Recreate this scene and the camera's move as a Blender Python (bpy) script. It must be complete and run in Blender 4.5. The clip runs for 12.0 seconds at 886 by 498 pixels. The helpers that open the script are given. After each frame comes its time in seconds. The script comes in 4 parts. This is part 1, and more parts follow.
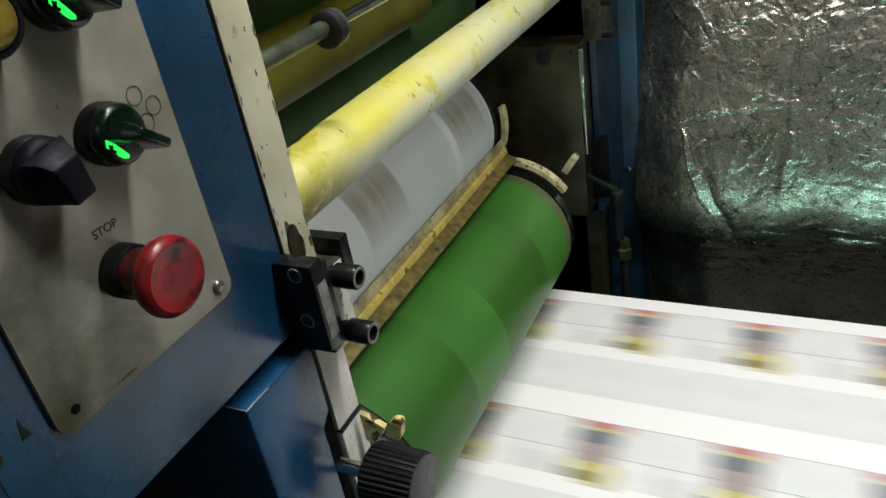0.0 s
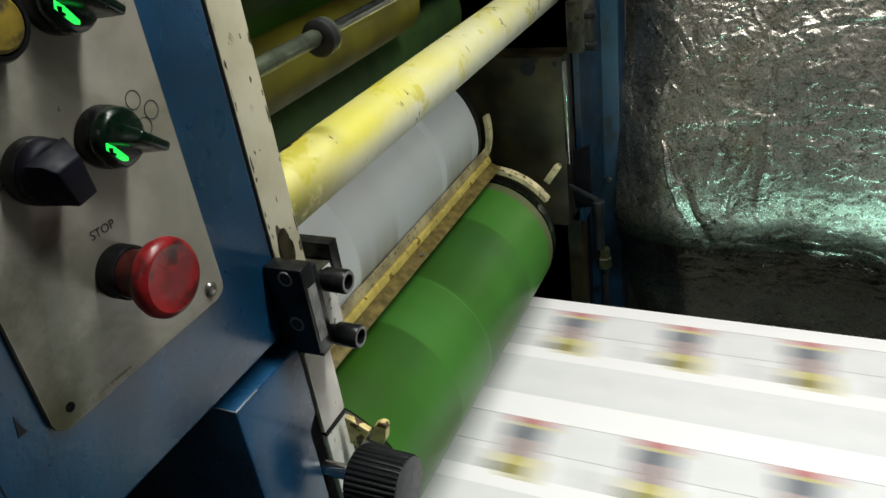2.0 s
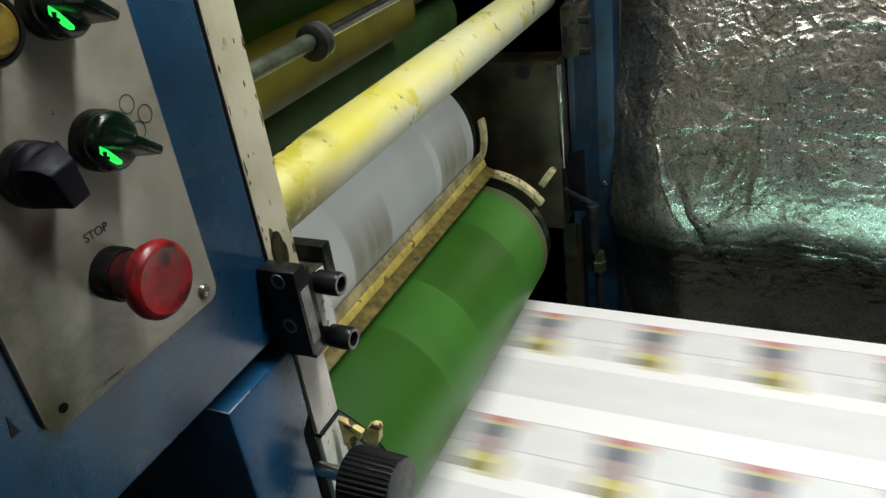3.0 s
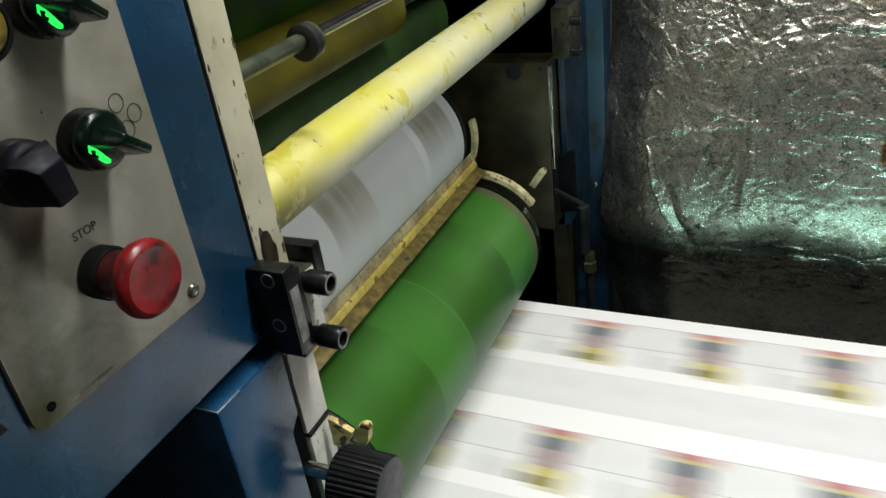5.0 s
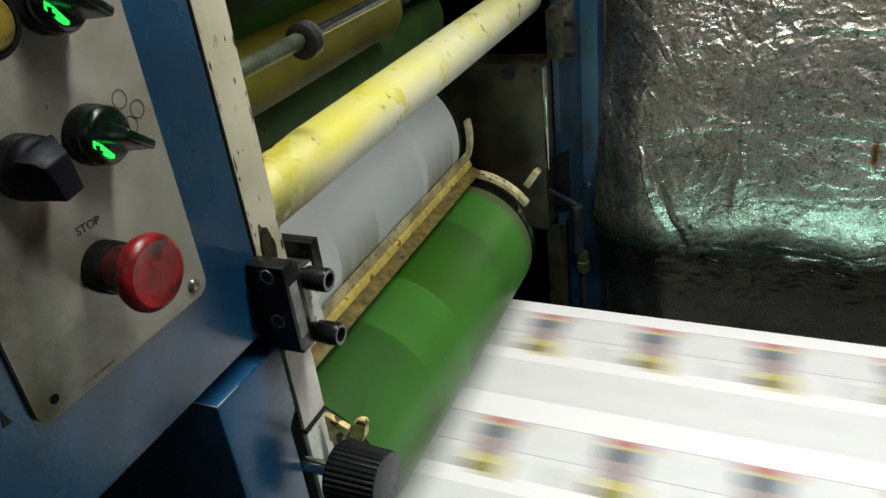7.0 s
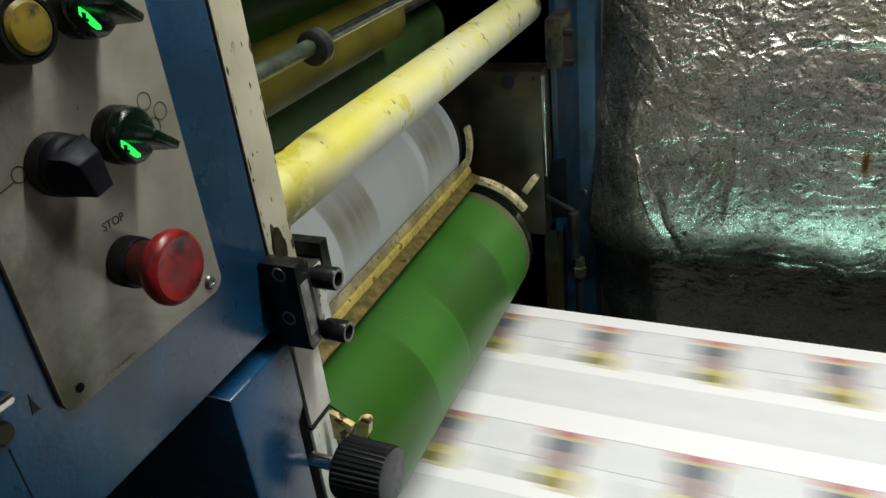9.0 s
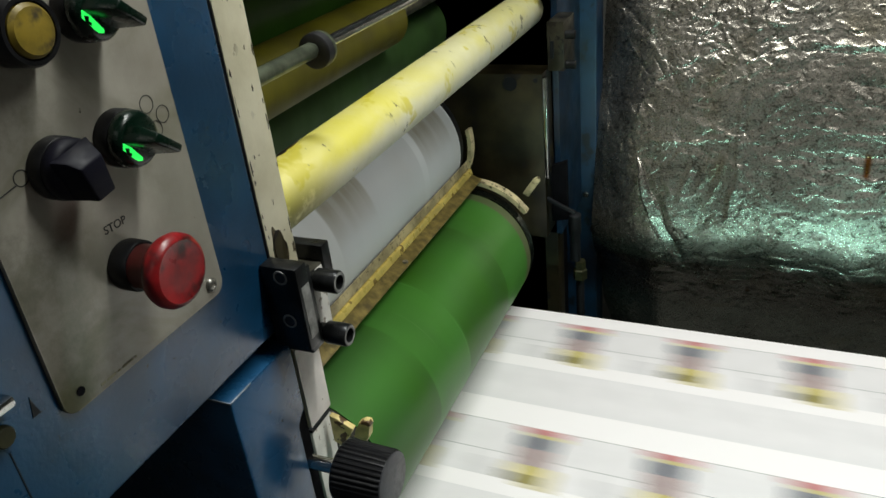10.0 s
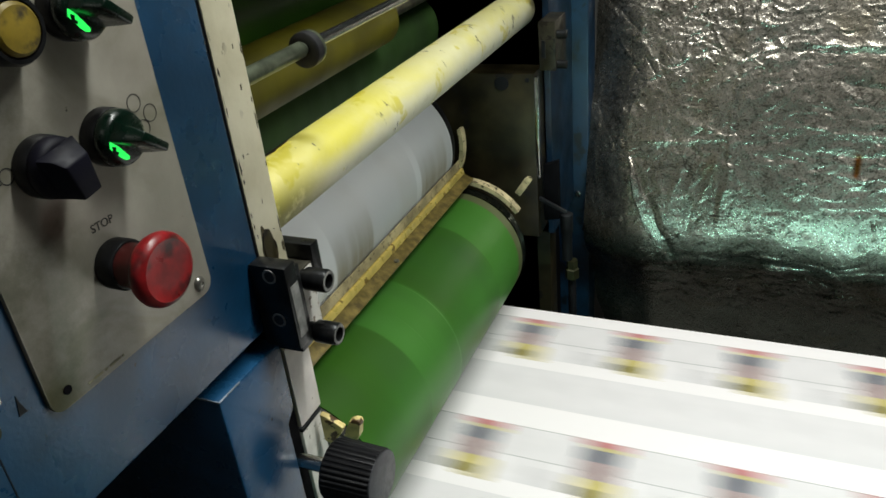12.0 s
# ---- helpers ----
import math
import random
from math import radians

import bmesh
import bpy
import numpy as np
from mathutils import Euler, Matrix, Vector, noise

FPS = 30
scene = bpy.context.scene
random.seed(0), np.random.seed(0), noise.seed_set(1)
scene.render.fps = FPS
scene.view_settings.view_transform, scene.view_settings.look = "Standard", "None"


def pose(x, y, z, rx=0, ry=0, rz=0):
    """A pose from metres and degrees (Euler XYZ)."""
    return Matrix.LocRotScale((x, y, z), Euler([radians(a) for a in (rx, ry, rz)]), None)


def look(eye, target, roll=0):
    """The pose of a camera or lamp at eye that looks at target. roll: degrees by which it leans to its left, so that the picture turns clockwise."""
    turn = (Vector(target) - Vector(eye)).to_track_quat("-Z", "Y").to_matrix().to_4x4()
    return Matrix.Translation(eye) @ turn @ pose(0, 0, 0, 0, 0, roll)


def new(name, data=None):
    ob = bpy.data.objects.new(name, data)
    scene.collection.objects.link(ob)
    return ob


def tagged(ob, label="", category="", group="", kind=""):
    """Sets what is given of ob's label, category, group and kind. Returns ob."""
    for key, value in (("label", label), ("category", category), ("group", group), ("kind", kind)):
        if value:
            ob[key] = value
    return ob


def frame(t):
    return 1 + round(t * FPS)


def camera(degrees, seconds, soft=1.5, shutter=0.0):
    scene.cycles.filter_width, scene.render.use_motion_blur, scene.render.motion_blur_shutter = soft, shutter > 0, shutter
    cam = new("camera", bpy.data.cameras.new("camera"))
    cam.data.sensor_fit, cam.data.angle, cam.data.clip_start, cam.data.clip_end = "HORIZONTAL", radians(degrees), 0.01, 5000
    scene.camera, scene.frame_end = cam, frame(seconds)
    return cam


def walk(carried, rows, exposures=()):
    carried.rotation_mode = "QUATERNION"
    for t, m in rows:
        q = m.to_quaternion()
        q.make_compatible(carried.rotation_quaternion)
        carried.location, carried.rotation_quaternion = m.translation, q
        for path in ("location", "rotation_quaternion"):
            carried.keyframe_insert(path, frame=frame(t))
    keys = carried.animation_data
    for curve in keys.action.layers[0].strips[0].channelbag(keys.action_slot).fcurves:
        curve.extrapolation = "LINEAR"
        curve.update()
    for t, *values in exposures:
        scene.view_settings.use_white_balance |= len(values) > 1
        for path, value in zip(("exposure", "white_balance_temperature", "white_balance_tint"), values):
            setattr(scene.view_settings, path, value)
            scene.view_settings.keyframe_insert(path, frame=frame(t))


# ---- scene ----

# Local plan: x runs with the paper, y along the cylinders, z up; the origin is the screw
# at the corner of the control plate, 1.15 m above the floor.
FLOOR = -1.15
cam = camera(60.2, 12.0, soft=1.5, shutter=0.9)
PATH = [
    (0, look((0.3206, -0.2851, 0.2272), (-0.1080, 0.4735, -0.2636), -10.00)),
    (0.5, look((0.3200, -0.2878, 0.2275), (-0.0992, 0.4743, -0.2659), -9.41)),
    (1, look((0.3204, -0.2906, 0.2295), (-0.0932, 0.4764, -0.2611), -9.08)),
    (1.5, look((0.3202, -0.2944, 0.2306), (-0.0879, 0.4782, -0.2556), -8.62)),
    (2, look((0.3197, -0.2971, 0.2320), (-0.0851, 0.4779, -0.2532), -8.39)),
    (2.5, look((0.3226, -0.2979, 0.2329), (-0.0784, 0.4798, -0.2512), -8.06)),
    (3, look((0.3255, -0.2992, 0.2339), (-0.0771, 0.4788, -0.2484), -8.16)),
    (5, look((0.3281, -0.3004, 0.2341), (-0.0651, 0.4822, -0.2486), -7.72)),
    (5.5, look((0.3300, -0.2987, 0.2339), (-0.0634, 0.4847, -0.2472), -7.77)),
    (6, look((0.3306, -0.2996, 0.2339), (-0.0603, 0.4856, -0.2463), -7.50)),
    (6.5, look((0.3299, -0.3028, 0.2345), (-0.0590, 0.4823, -0.2476), -7.43)),
    (7, look((0.3271, -0.3082, 0.2351), (-0.0565, 0.4790, -0.2476), -7.17)),
    (9, look((0.3262, -0.3294, 0.2398), (-0.0505, 0.4664, -0.2343), -6.50)),
    (9.5, look((0.3243, -0.3281, 0.2408), (-0.0500, 0.4690, -0.2331), -6.20)),
    (10, look((0.3250, -0.3281, 0.2418), (-0.0523, 0.4678, -0.2318), -6.22)),
    (10.5, look((0.3262, -0.3286, 0.2413), (-0.0544, 0.4658, -0.2321), -6.43)),
    (11, look((0.3271, -0.3290, 0.2418), (-0.0497, 0.4672, -0.2315), -6.33)),
    (11.5, look((0.3271, -0.3288, 0.2408), (-0.0482, 0.4676, -0.2334), -6.22)),
    (12, look((0.3293, -0.3278, 0.2415), (-0.0414, 0.4705, -0.2331), -6.02)),
]
walk(cam, PATH, [(0, -0.08), (1, -0.04), (2.5, 0.0), (7, 0.0), (9, -0.08), (9.5, -0.13), (10.5, -0.08), (12, -0.02)])

# ---- light ----
world = bpy.data.worlds.new("world")
scene.world = world
world.use_nodes = True
world.node_tree.nodes["Background"].inputs[0].default_value = (0.6, 0.7, 0.65, 1)
world.node_tree.nodes["Background"].inputs[1].default_value = 0.004


def tube(name, eye, target, length, width, power, colour, spread, roll=0):
    lamp = bpy.data.lights.new(name, "AREA")
    lamp.shape, lamp.size, lamp.size_y = "RECTANGLE", length, width
    lamp.energy, lamp.color, lamp.spread = power, colour, radians(spread)
    ob = new(name, lamp)
    ob.matrix_world = look(eye, target, roll)
    return ob


tube("fluorescent_tube", (0.62, 0.3, 1.12), (0.5, 0.301, 0.0), 1.2, 0.06, 15.7, (0.965, 1.0, 0.955), 130, 90)
# two more tubes, unseen, added as general fill
tube("fluorescent_tube", (1.7, 0.6, 1.65), (0.2, 0.3, -0.2), 1.2, 0.2, 1.8, (0.96, 1.0, 0.92), 180)
tube("fluorescent_tube", (0.7, -2.0, 1.65), (0.7, -2.2, 0.0), 1.5, 0.2, 3.7, (1.0, 0.97, 0.9), 180)
# unseen light added low beside the paper, makes the teal streak on the foil
tube("foil_streak_light", (0.74, -0.2, -0.38), (0.74, 0.6, -0.42), 1.05, 0.025, 1.55, (0.46, 1.0, 0.86), 110)

# ---- helpers for meshes ----
BASE = {}


def thing(name, loc, label, category, group="", kind=""):
    ob = new(name)
    ob.empty_display_size = 0.05
    ob.location = loc
    BASE[ob] = Vector(loc)
    return tagged(ob, label, category, group, kind)


def finish(bm, name, mats, smooth=40):
    me = bpy.data.meshes.new(name)
    bmesh.ops.recalc_face_normals(bm, faces=bm.faces[:])
    bm.to_mesh(me)
    bm.free()
    for m in mats if isinstance(mats, (list, tuple)) else [mats]:
        me.materials.append(m)
    if smooth:
        me.shade_smooth()
        me.set_sharp_from_angle(angle=radians(smooth))
    return me


def part(name, bm, mats, parent, label="", smooth=40):
    base = BASE[parent]
    bmesh.ops.translate(bm, verts=bm.verts[:], vec=-base)
    ob = new(name, finish(bm, name, mats, smooth))
    ob.parent = parent
    BASE[ob] = base
    return tagged(ob, label)


def solid(name, bm, mats, label, category, group="", kind="", smooth=40):
    return tagged(new(name, finish(bm, name, mats, smooth)), label, category, group, kind)


def box(x0, x1, y0, y1, z0, z1, bevel=0.0, bm=None, seg=2):
    bm = bm or bmesh.new()
    r = bmesh.ops.create_cube(bm, size=1)
    for v in r["verts"]:
        v.co = Vector((x0 + (v.co.x + 0.5) * (x1 - x0), y0 + (v.co.y + 0.5) * (y1 - y0), z0 + (v.co.z + 0.5) * (z1 - z0)))
    if bevel:
        edges = {e for v in r["verts"] for e in v.link_edges}
        bmesh.ops.bevel(bm, geom=list(edges), offset=bevel, segments=seg, affect="EDGES", profile=0.5)
    return bm


def lathe(profile, origin, axis, n=48, bm=None, caps=True):
    """A turned body: profile rows (along, radius) about the axis 'X', 'Y' or 'Z' from origin."""
    bm = bm or bmesh.new()
    rings = []
    o = Vector(origin)
    for a, r in profile:
        ring = []
        for i in range(n if r > 1e-6 else 1):
            t = 2 * math.pi * i / n
            c, s = r * math.cos(t), r * math.sin(t)
            d = {"X": (a, c, s), "Y": (c, a, s), "Z": (c, s, a)}[axis]
            ring.append(bm.verts.new(o + Vector(d)))
        rings.append(ring)
    for p, q in zip(rings, rings[1:]):
        m = max(len(p), len(q))
        for i in range(m):
            j = (i + 1) % m
            f = [p[i % len(p)], p[j % len(p)], q[j % len(q)], q[i % len(q)]]
            f = [v for k, v in enumerate(f) if v not in f[:k]]
            if len(f) > 2:
                bm.faces.new(f)
    for ring in (rings[0], rings[-1]):
        if caps and len(ring) > 2:
            bm.faces.new(ring)
    return bm


def prism(points, axis, lo, hi, bevel=0.0, bm=None):
    """A flat outline pushed along an axis. points lie in the other two axes, in order x, y, z."""
    bm = bm or bmesh.new()
    def at(p, a):
        return {"X": (a, p[0], p[1]), "Y": (p[0], a, p[1]), "Z": (p[0], p[1], a)}[axis]
    lower = [bm.verts.new(at(p, lo)) for p in points]
    upper = [bm.verts.new(at(p, hi)) for p in points]
    n = len(points)
    faces = [bm.faces.new(lower), bm.faces.new(upper[::-1])]
    for i in range(n):
        faces.append(bm.faces.new((lower[i], upper[i], upper[(i + 1) % n], lower[(i + 1) % n])))
    if bevel:
        edges = {e for f in faces for e in f.edges}
        bmesh.ops.bevel(bm, geom=list(edges), offset=bevel, segments=2, affect="EDGES", profile=0.5)
    return bm


def rounded(y0, y1, z0, z1, r, n=6):
    pts = []
    for cy, cz, a in ((y1 - r, z1 - r, 0), (y0 + r, z1 - r, 90), (y0 + r, z0 + r, 180), (y1 - r, z0 + r, 270)):
        for i in range(n + 1):
            t = radians(a + 90 * i / n)
            pts.append((cy + r * math.cos(t), cz + r * math.sin(t)))
    return pts


# ---- materials ----
class Nodes:
    def __init__(self, name):
        self.mat = bpy.data.materials.new(name)
        self.mat.use_nodes = True
        self.t = self.mat.node_tree
        self.bsdf = self.t.nodes["Principled BSDF"]
        self.coord = self.t.nodes.new("ShaderNodeTexCoord").outputs["Object"]

    def set(self, name, value):
        s = self.bsdf.inputs[name]
        if hasattr(value, "is_linked"):
            self.t.links.new(value, s)
        else:
            s.default_value = (*value, 1) if isinstance(value, tuple) else value
        return self

    def put(self, socket, value):
        if hasattr(value, "is_linked"):
            self.t.links.new(value, socket)
        else:
            socket.default_value = (*value, 1) if isinstance(value, tuple) and len(value) == 3 and socket.type == "RGBA" else value

    def noise(self, scale, detail=4, rough=0.55, stretch=None, distort=0.0):
        n = self.t.nodes.new("ShaderNodeTexNoise")
        n.inputs["Scale"].default_value, n.inputs["Detail"].default_value = scale, detail
        n.inputs["Roughness"].default_value, n.inputs["Distortion"].default_value = rough, distort
        v = self.coord
        if stretch:
            m = self.t.nodes.new("ShaderNodeMapping")
            m.inputs["Scale"].default_value = stretch
            self.t.links.new(v, m.inputs[0])
            v = m.outputs[0]
        self.t.links.new(v, n.inputs["Vector"])
        return n.outputs["Fac"]

    def ramp(self, fac, lo, hi):
        r = self.t.nodes.new("ShaderNodeMapRange")
        r.interpolation_type = "SMOOTHSTEP"
        self.put(r.inputs["Value"], fac)
        r.inputs["From Min"].default_value, r.inputs["From Max"].default_value = lo, hi
        return r.outputs["Result"]

    def mix(self, fac, a, b):
        m = self.t.nodes.new("ShaderNodeMix")
        m.data_type = "RGBA"
        self.put(m.inputs["Factor"], fac)
        self.put(m.inputs[6], a)
        self.put(m.inputs[7], b)
        return m.outputs[2]

    def math(self, op, a, b=0.0):
        m = self.t.nodes.new("ShaderNodeMath")
        m.operation = op
        self.put(m.inputs[0], a)
        self.put(m.inputs[1], b)
        return m.outputs[0]

    def axis(self, k):
        s = self.t.nodes.new("ShaderNodeSeparateXYZ")
        self.t.links.new(self.coord, s.inputs[0])
        return s.outputs[k]

    def bump(self, height, strength=0.3, distance=0.001):
        b = self.t.nodes.new("ShaderNodeBump")
        b.inputs["Strength"].default_value, b.inputs["Distance"].default_value = strength, distance
        self.t.links.new(height, b.inputs["Height"])
        self.t.links.new(b.outputs[0], self.bsdf.inputs["Normal"])
        return self

    def between(self, v, lo, hi, soft):
        return self.math("MULTIPLY", self.ramp(v, lo - soft, lo + soft), self.math("SUBTRACT", 1.0, self.ramp(v, hi - soft, hi + soft)))


def plain(name, colour, rough=0.5, metal=0.0, vary=0.25, scale=30, bump=0.0, bump_scale=200, spots=None, spot_scale=60, spot_level=0.68, soft=0.03):
    """A surface of one colour with cloudy variation, fine relief and, where given, spots of another colour."""
    m = Nodes(name)
    dark = tuple(c * (1 - vary) for c in colour)
    light = tuple(min(1, c * (1 + vary)) for c in colour)
    col = m.mix(m.ramp(m.noise(scale, 5), 0.3, 0.7), dark, light)
    if spots:
        col = m.mix(m.ramp(m.noise(spot_scale, 3), spot_level, spot_level + soft), col, spots)
    m.set("Base Color", col)
    r = m.t.nodes.new("ShaderNodeMapRange")
    m.put(r.inputs["Value"], m.noise(scale * 2.3, 4))
    r.inputs["From Min"].default_value, r.inputs["From Max"].default_value = 0.3, 0.7
    r.inputs["To Min"].default_value, r.inputs["To Max"].default_value = rough * 0.8, min(1, rough * 1.2)
    m.set("Roughness", r.outputs["Result"]).set("Metallic", metal)
    if bump:
        m.bump(m.noise(bump_scale, 4), bump)
    return m.mat


BLUE = plain("blue_paint", (0.006, 0.046, 0.108), 0.29, 0, 0.35, 12, 0.16, 260, (0.006, 0.01, 0.016), 120, 0.7)
# the blue paint again, darkened for the shaded far end, with dark blotches
BLUE_SHADED = plain("shaded_blue_paint", (0.004, 0.02, 0.046), 0.38, 0, 0.5, 14, 0.2, 260, (0.004, 0.006, 0.009), 30, 0.58, 0.1)
BLUE_EDGE_LIT = plain("blue_paint_lit_edge", (0.25, 0.3, 0.36), 0.4, 0.3, 0.4, 60)
def cream_material():
    m = Nodes("cream_paint")
    col = m.mix(m.ramp(m.noise(20, 5), 0.3, 0.7), (0.58, 0.53, 0.37), (0.72, 0.67, 0.5))
    col = m.mix(m.math("MULTIPLY", m.ramp(m.noise(10, 5, 0.6), 0.5, 0.75), 0.5), col, (0.44, 0.37, 0.22))
    worn = m.math("MULTIPLY", m.ramp(m.noise(13, 2), 0.52, 0.66), m.ramp(m.noise(130, 4, 0.6, (1, 1, 0.8)), 0.61, 0.64))
    col = m.mix(worn, col, (0.07, 0.045, 0.022))
    m.set("Base Color", col).set("Roughness", 0.42)
    m.bump(m.noise(170, 4), 0.25)
    return m.mat


CREAM = cream_material()
WHITE_PART = plain("pale_paint", (0.62, 0.6, 0.55), 0.45, 0, 0.15, 40, 0.2, 180, (0.2, 0.17, 0.13), 110, 0.63)
BLACK_STEEL = plain("black_oxide_steel", (0.02, 0.021, 0.022), 0.33, 0.6, 0.4, 60, 0.15, 300)
WORN_STEEL = plain("worn_steel", (0.3, 0.29, 0.26), 0.35, 0.9, 0.35, 60, 0.2, 300)
BRIGHT_STEEL = plain("bright_steel", (0.55, 0.55, 0.53), 0.22, 1.0, 0.2, 80)
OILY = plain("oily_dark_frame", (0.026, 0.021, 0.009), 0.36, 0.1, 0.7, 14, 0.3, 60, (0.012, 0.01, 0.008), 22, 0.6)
OILY_STEEL = plain("oily_brown_steel", (0.045, 0.04, 0.027), 0.35, 0.5, 0.5, 40, 0.3, 120, (0.015, 0.012, 0.01), 60, 0.55)
# steel coloured near black, as if it stood in shade
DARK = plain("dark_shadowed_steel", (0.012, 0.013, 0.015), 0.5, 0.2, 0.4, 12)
# matte black that stands for the shade in gaps and holes
SHADE_BLACK = plain("shade_black", (0.004, 0.004, 0.005), 0.9, 0, 0.3, 60)
SHADE_BLACK.node_tree.nodes["Principled BSDF"].inputs["Specular IOR Level"].default_value = 0.05
# less metallic grey, so the steel's sheen sits in the colour
SCUFFED_SHEEN = plain("scuffed_steel_sheen", (0.2, 0.2, 0.19), 0.5, 0.3, 0.4, 90, 0.2, 300)
# frame paint made paler, with light from the paper in the colour
FRAME_LIT = plain("paper_lit_frame_paint", (0.8, 0.745, 0.69), 0.4, 0, 0.12, 30, 0.15, 160, (0.3, 0.25, 0.18), 150, 0.7)
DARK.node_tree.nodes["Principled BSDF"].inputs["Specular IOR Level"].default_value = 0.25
RUBBER = plain("black_rubber", (0.014, 0.014, 0.015), 0.5, 0, 0.3, 60, 0.2, 300)
KNOB = plain("black_plastic", (0.005, 0.005, 0.006), 0.45, 0, 0.25, 90, 0.2, 400)
KNOB_FACE = plain("grey_plastic", (0.05, 0.05, 0.057), 0.45, 0, 0.2, 90, 0.2, 400)
NAVY = plain("dark_blue_plastic", (0.0018, 0.0016, 0.006), 0.55, 0, 0.3, 60)
KNOB.node_tree.nodes["Principled BSDF"].inputs["Specular IOR Level"].default_value = 0.3
BLUE.node_tree.nodes["Principled BSDF"].inputs["Specular IOR Level"].default_value = 0.56
NAVY.node_tree.nodes["Principled BSDF"].inputs["Specular IOR Level"].default_value = 0.2
RED = plain("red_plastic", (0.23, 0.008, 0.01), 0.34, 0, 0.4, 60, 0.1, 200, (0.035, 0.006, 0.006), 50, 0.5, 0.2)
RED_DARK = plain("red_plastic_stem", (0.06, 0.007, 0.006), 0.4, 0, 0.3, 60)
FLAKED = plain("flaking_yellow_paint", (0.62, 0.5, 0.2), 0.4, 0, 0.3, 60, 0.4, 120, (0.09, 0.05, 0.02), 95, 0.56)
TYPE = plain("olive_print", (0.2, 0.19, 0.12), 0.6)
OLD_BRASS = plain("tarnished_brass", (0.035, 0.034, 0.013), 0.45, 0.5, 0.4, 60)
GREASE = plain("brown_grease", (0.1, 0.08, 0.04), 0.35, 0.2, 0.6, 90, 0.3, 120, (0.02, 0.015, 0.01), 90, 0.5)
GREASY = plain("greasy_worn_steel", (0.17, 0.16, 0.125), 0.32, 0.8, 0.4, 60, 0.2, 200)
INK_BLACK = plain("black_print", (0.02, 0.02, 0.02), 0.6)
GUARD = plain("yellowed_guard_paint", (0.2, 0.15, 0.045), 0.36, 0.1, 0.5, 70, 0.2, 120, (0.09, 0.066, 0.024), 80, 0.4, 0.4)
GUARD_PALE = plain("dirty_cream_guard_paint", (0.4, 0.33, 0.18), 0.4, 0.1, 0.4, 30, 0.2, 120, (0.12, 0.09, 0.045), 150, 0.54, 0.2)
GUARD_CREAM = plain("stained_cream_guard_paint", (0.5, 0.42, 0.24), 0.42, 0, 0.35, 40, 0.3, 120, (0.06, 0.045, 0.02), 130, 0.56, 0.1)
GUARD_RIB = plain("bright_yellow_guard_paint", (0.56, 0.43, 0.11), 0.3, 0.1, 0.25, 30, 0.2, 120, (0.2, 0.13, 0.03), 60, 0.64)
CONCRETE = plain("concrete", (0.12, 0.118, 0.11), 0.8, 0, 0.25, 3, 0.3, 60)
WALL = plain("wall_paint", (0.4, 0.39, 0.36), 0.8, 0, 0.12, 2)
# roller green with the shade put into its colour
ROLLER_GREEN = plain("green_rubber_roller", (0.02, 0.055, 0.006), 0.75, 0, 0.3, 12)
# lighter copy of that green, against the shade of the box above
ROLLER_TOP = plain("green_roller_lightened", (0.05, 0.13, 0.015), 0.45, 0, 0.3, 12)
SLEEVE = plain("greasy_steel", (0.14, 0.16, 0.11), 0.35, 0.7, 0.4, 60, 0.2, 200)
OILED_RING = plain("oiled_dark_steel", (0.05, 0.06, 0.048), 0.16, 0.9, 0.4, 60)
# yellow ink, deepened for the shade around the roller
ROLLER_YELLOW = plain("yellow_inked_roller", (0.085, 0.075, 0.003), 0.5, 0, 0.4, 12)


def plate_material():
    m = Nodes("grey_metal_plate")
    cloud = m.ramp(m.noise(16, 6), 0.3, 0.75)
    col = m.mix(cloud, (0.25, 0.23, 0.19), (0.41, 0.38, 0.325))
    col = m.mix(m.math("MULTIPLY", m.ramp(m.noise(9, 5, 0.6, None, 1.0), 0.46, 0.68), 0.85), col, (0.12, 0.12, 0.06))
    smear = m.math("MULTIPLY", m.math("SUBTRACT", 1.0, m.ramp(m.axis(1), 0.0, 0.06)), m.ramp(m.noise(24, 6, 0.7), 0.42, 0.66))
    col = m.mix(m.math("MULTIPLY", smear, 0.5), col, (0.075, 0.08, 0.04))
    col = m.mix(m.ramp(m.noise(140, 2), 0.76, 0.79), col, (0.07, 0.06, 0.045))
    m.set("Base Color", col).set("Metallic", 0.15)
    m.set("Roughness", m.math("ADD", m.math("MULTIPLY", cloud, 0.12), 0.3))
    m.bump(m.noise(500, 3, 0.6, (1, 1, 0.12)), 0.06)
    return m.mat


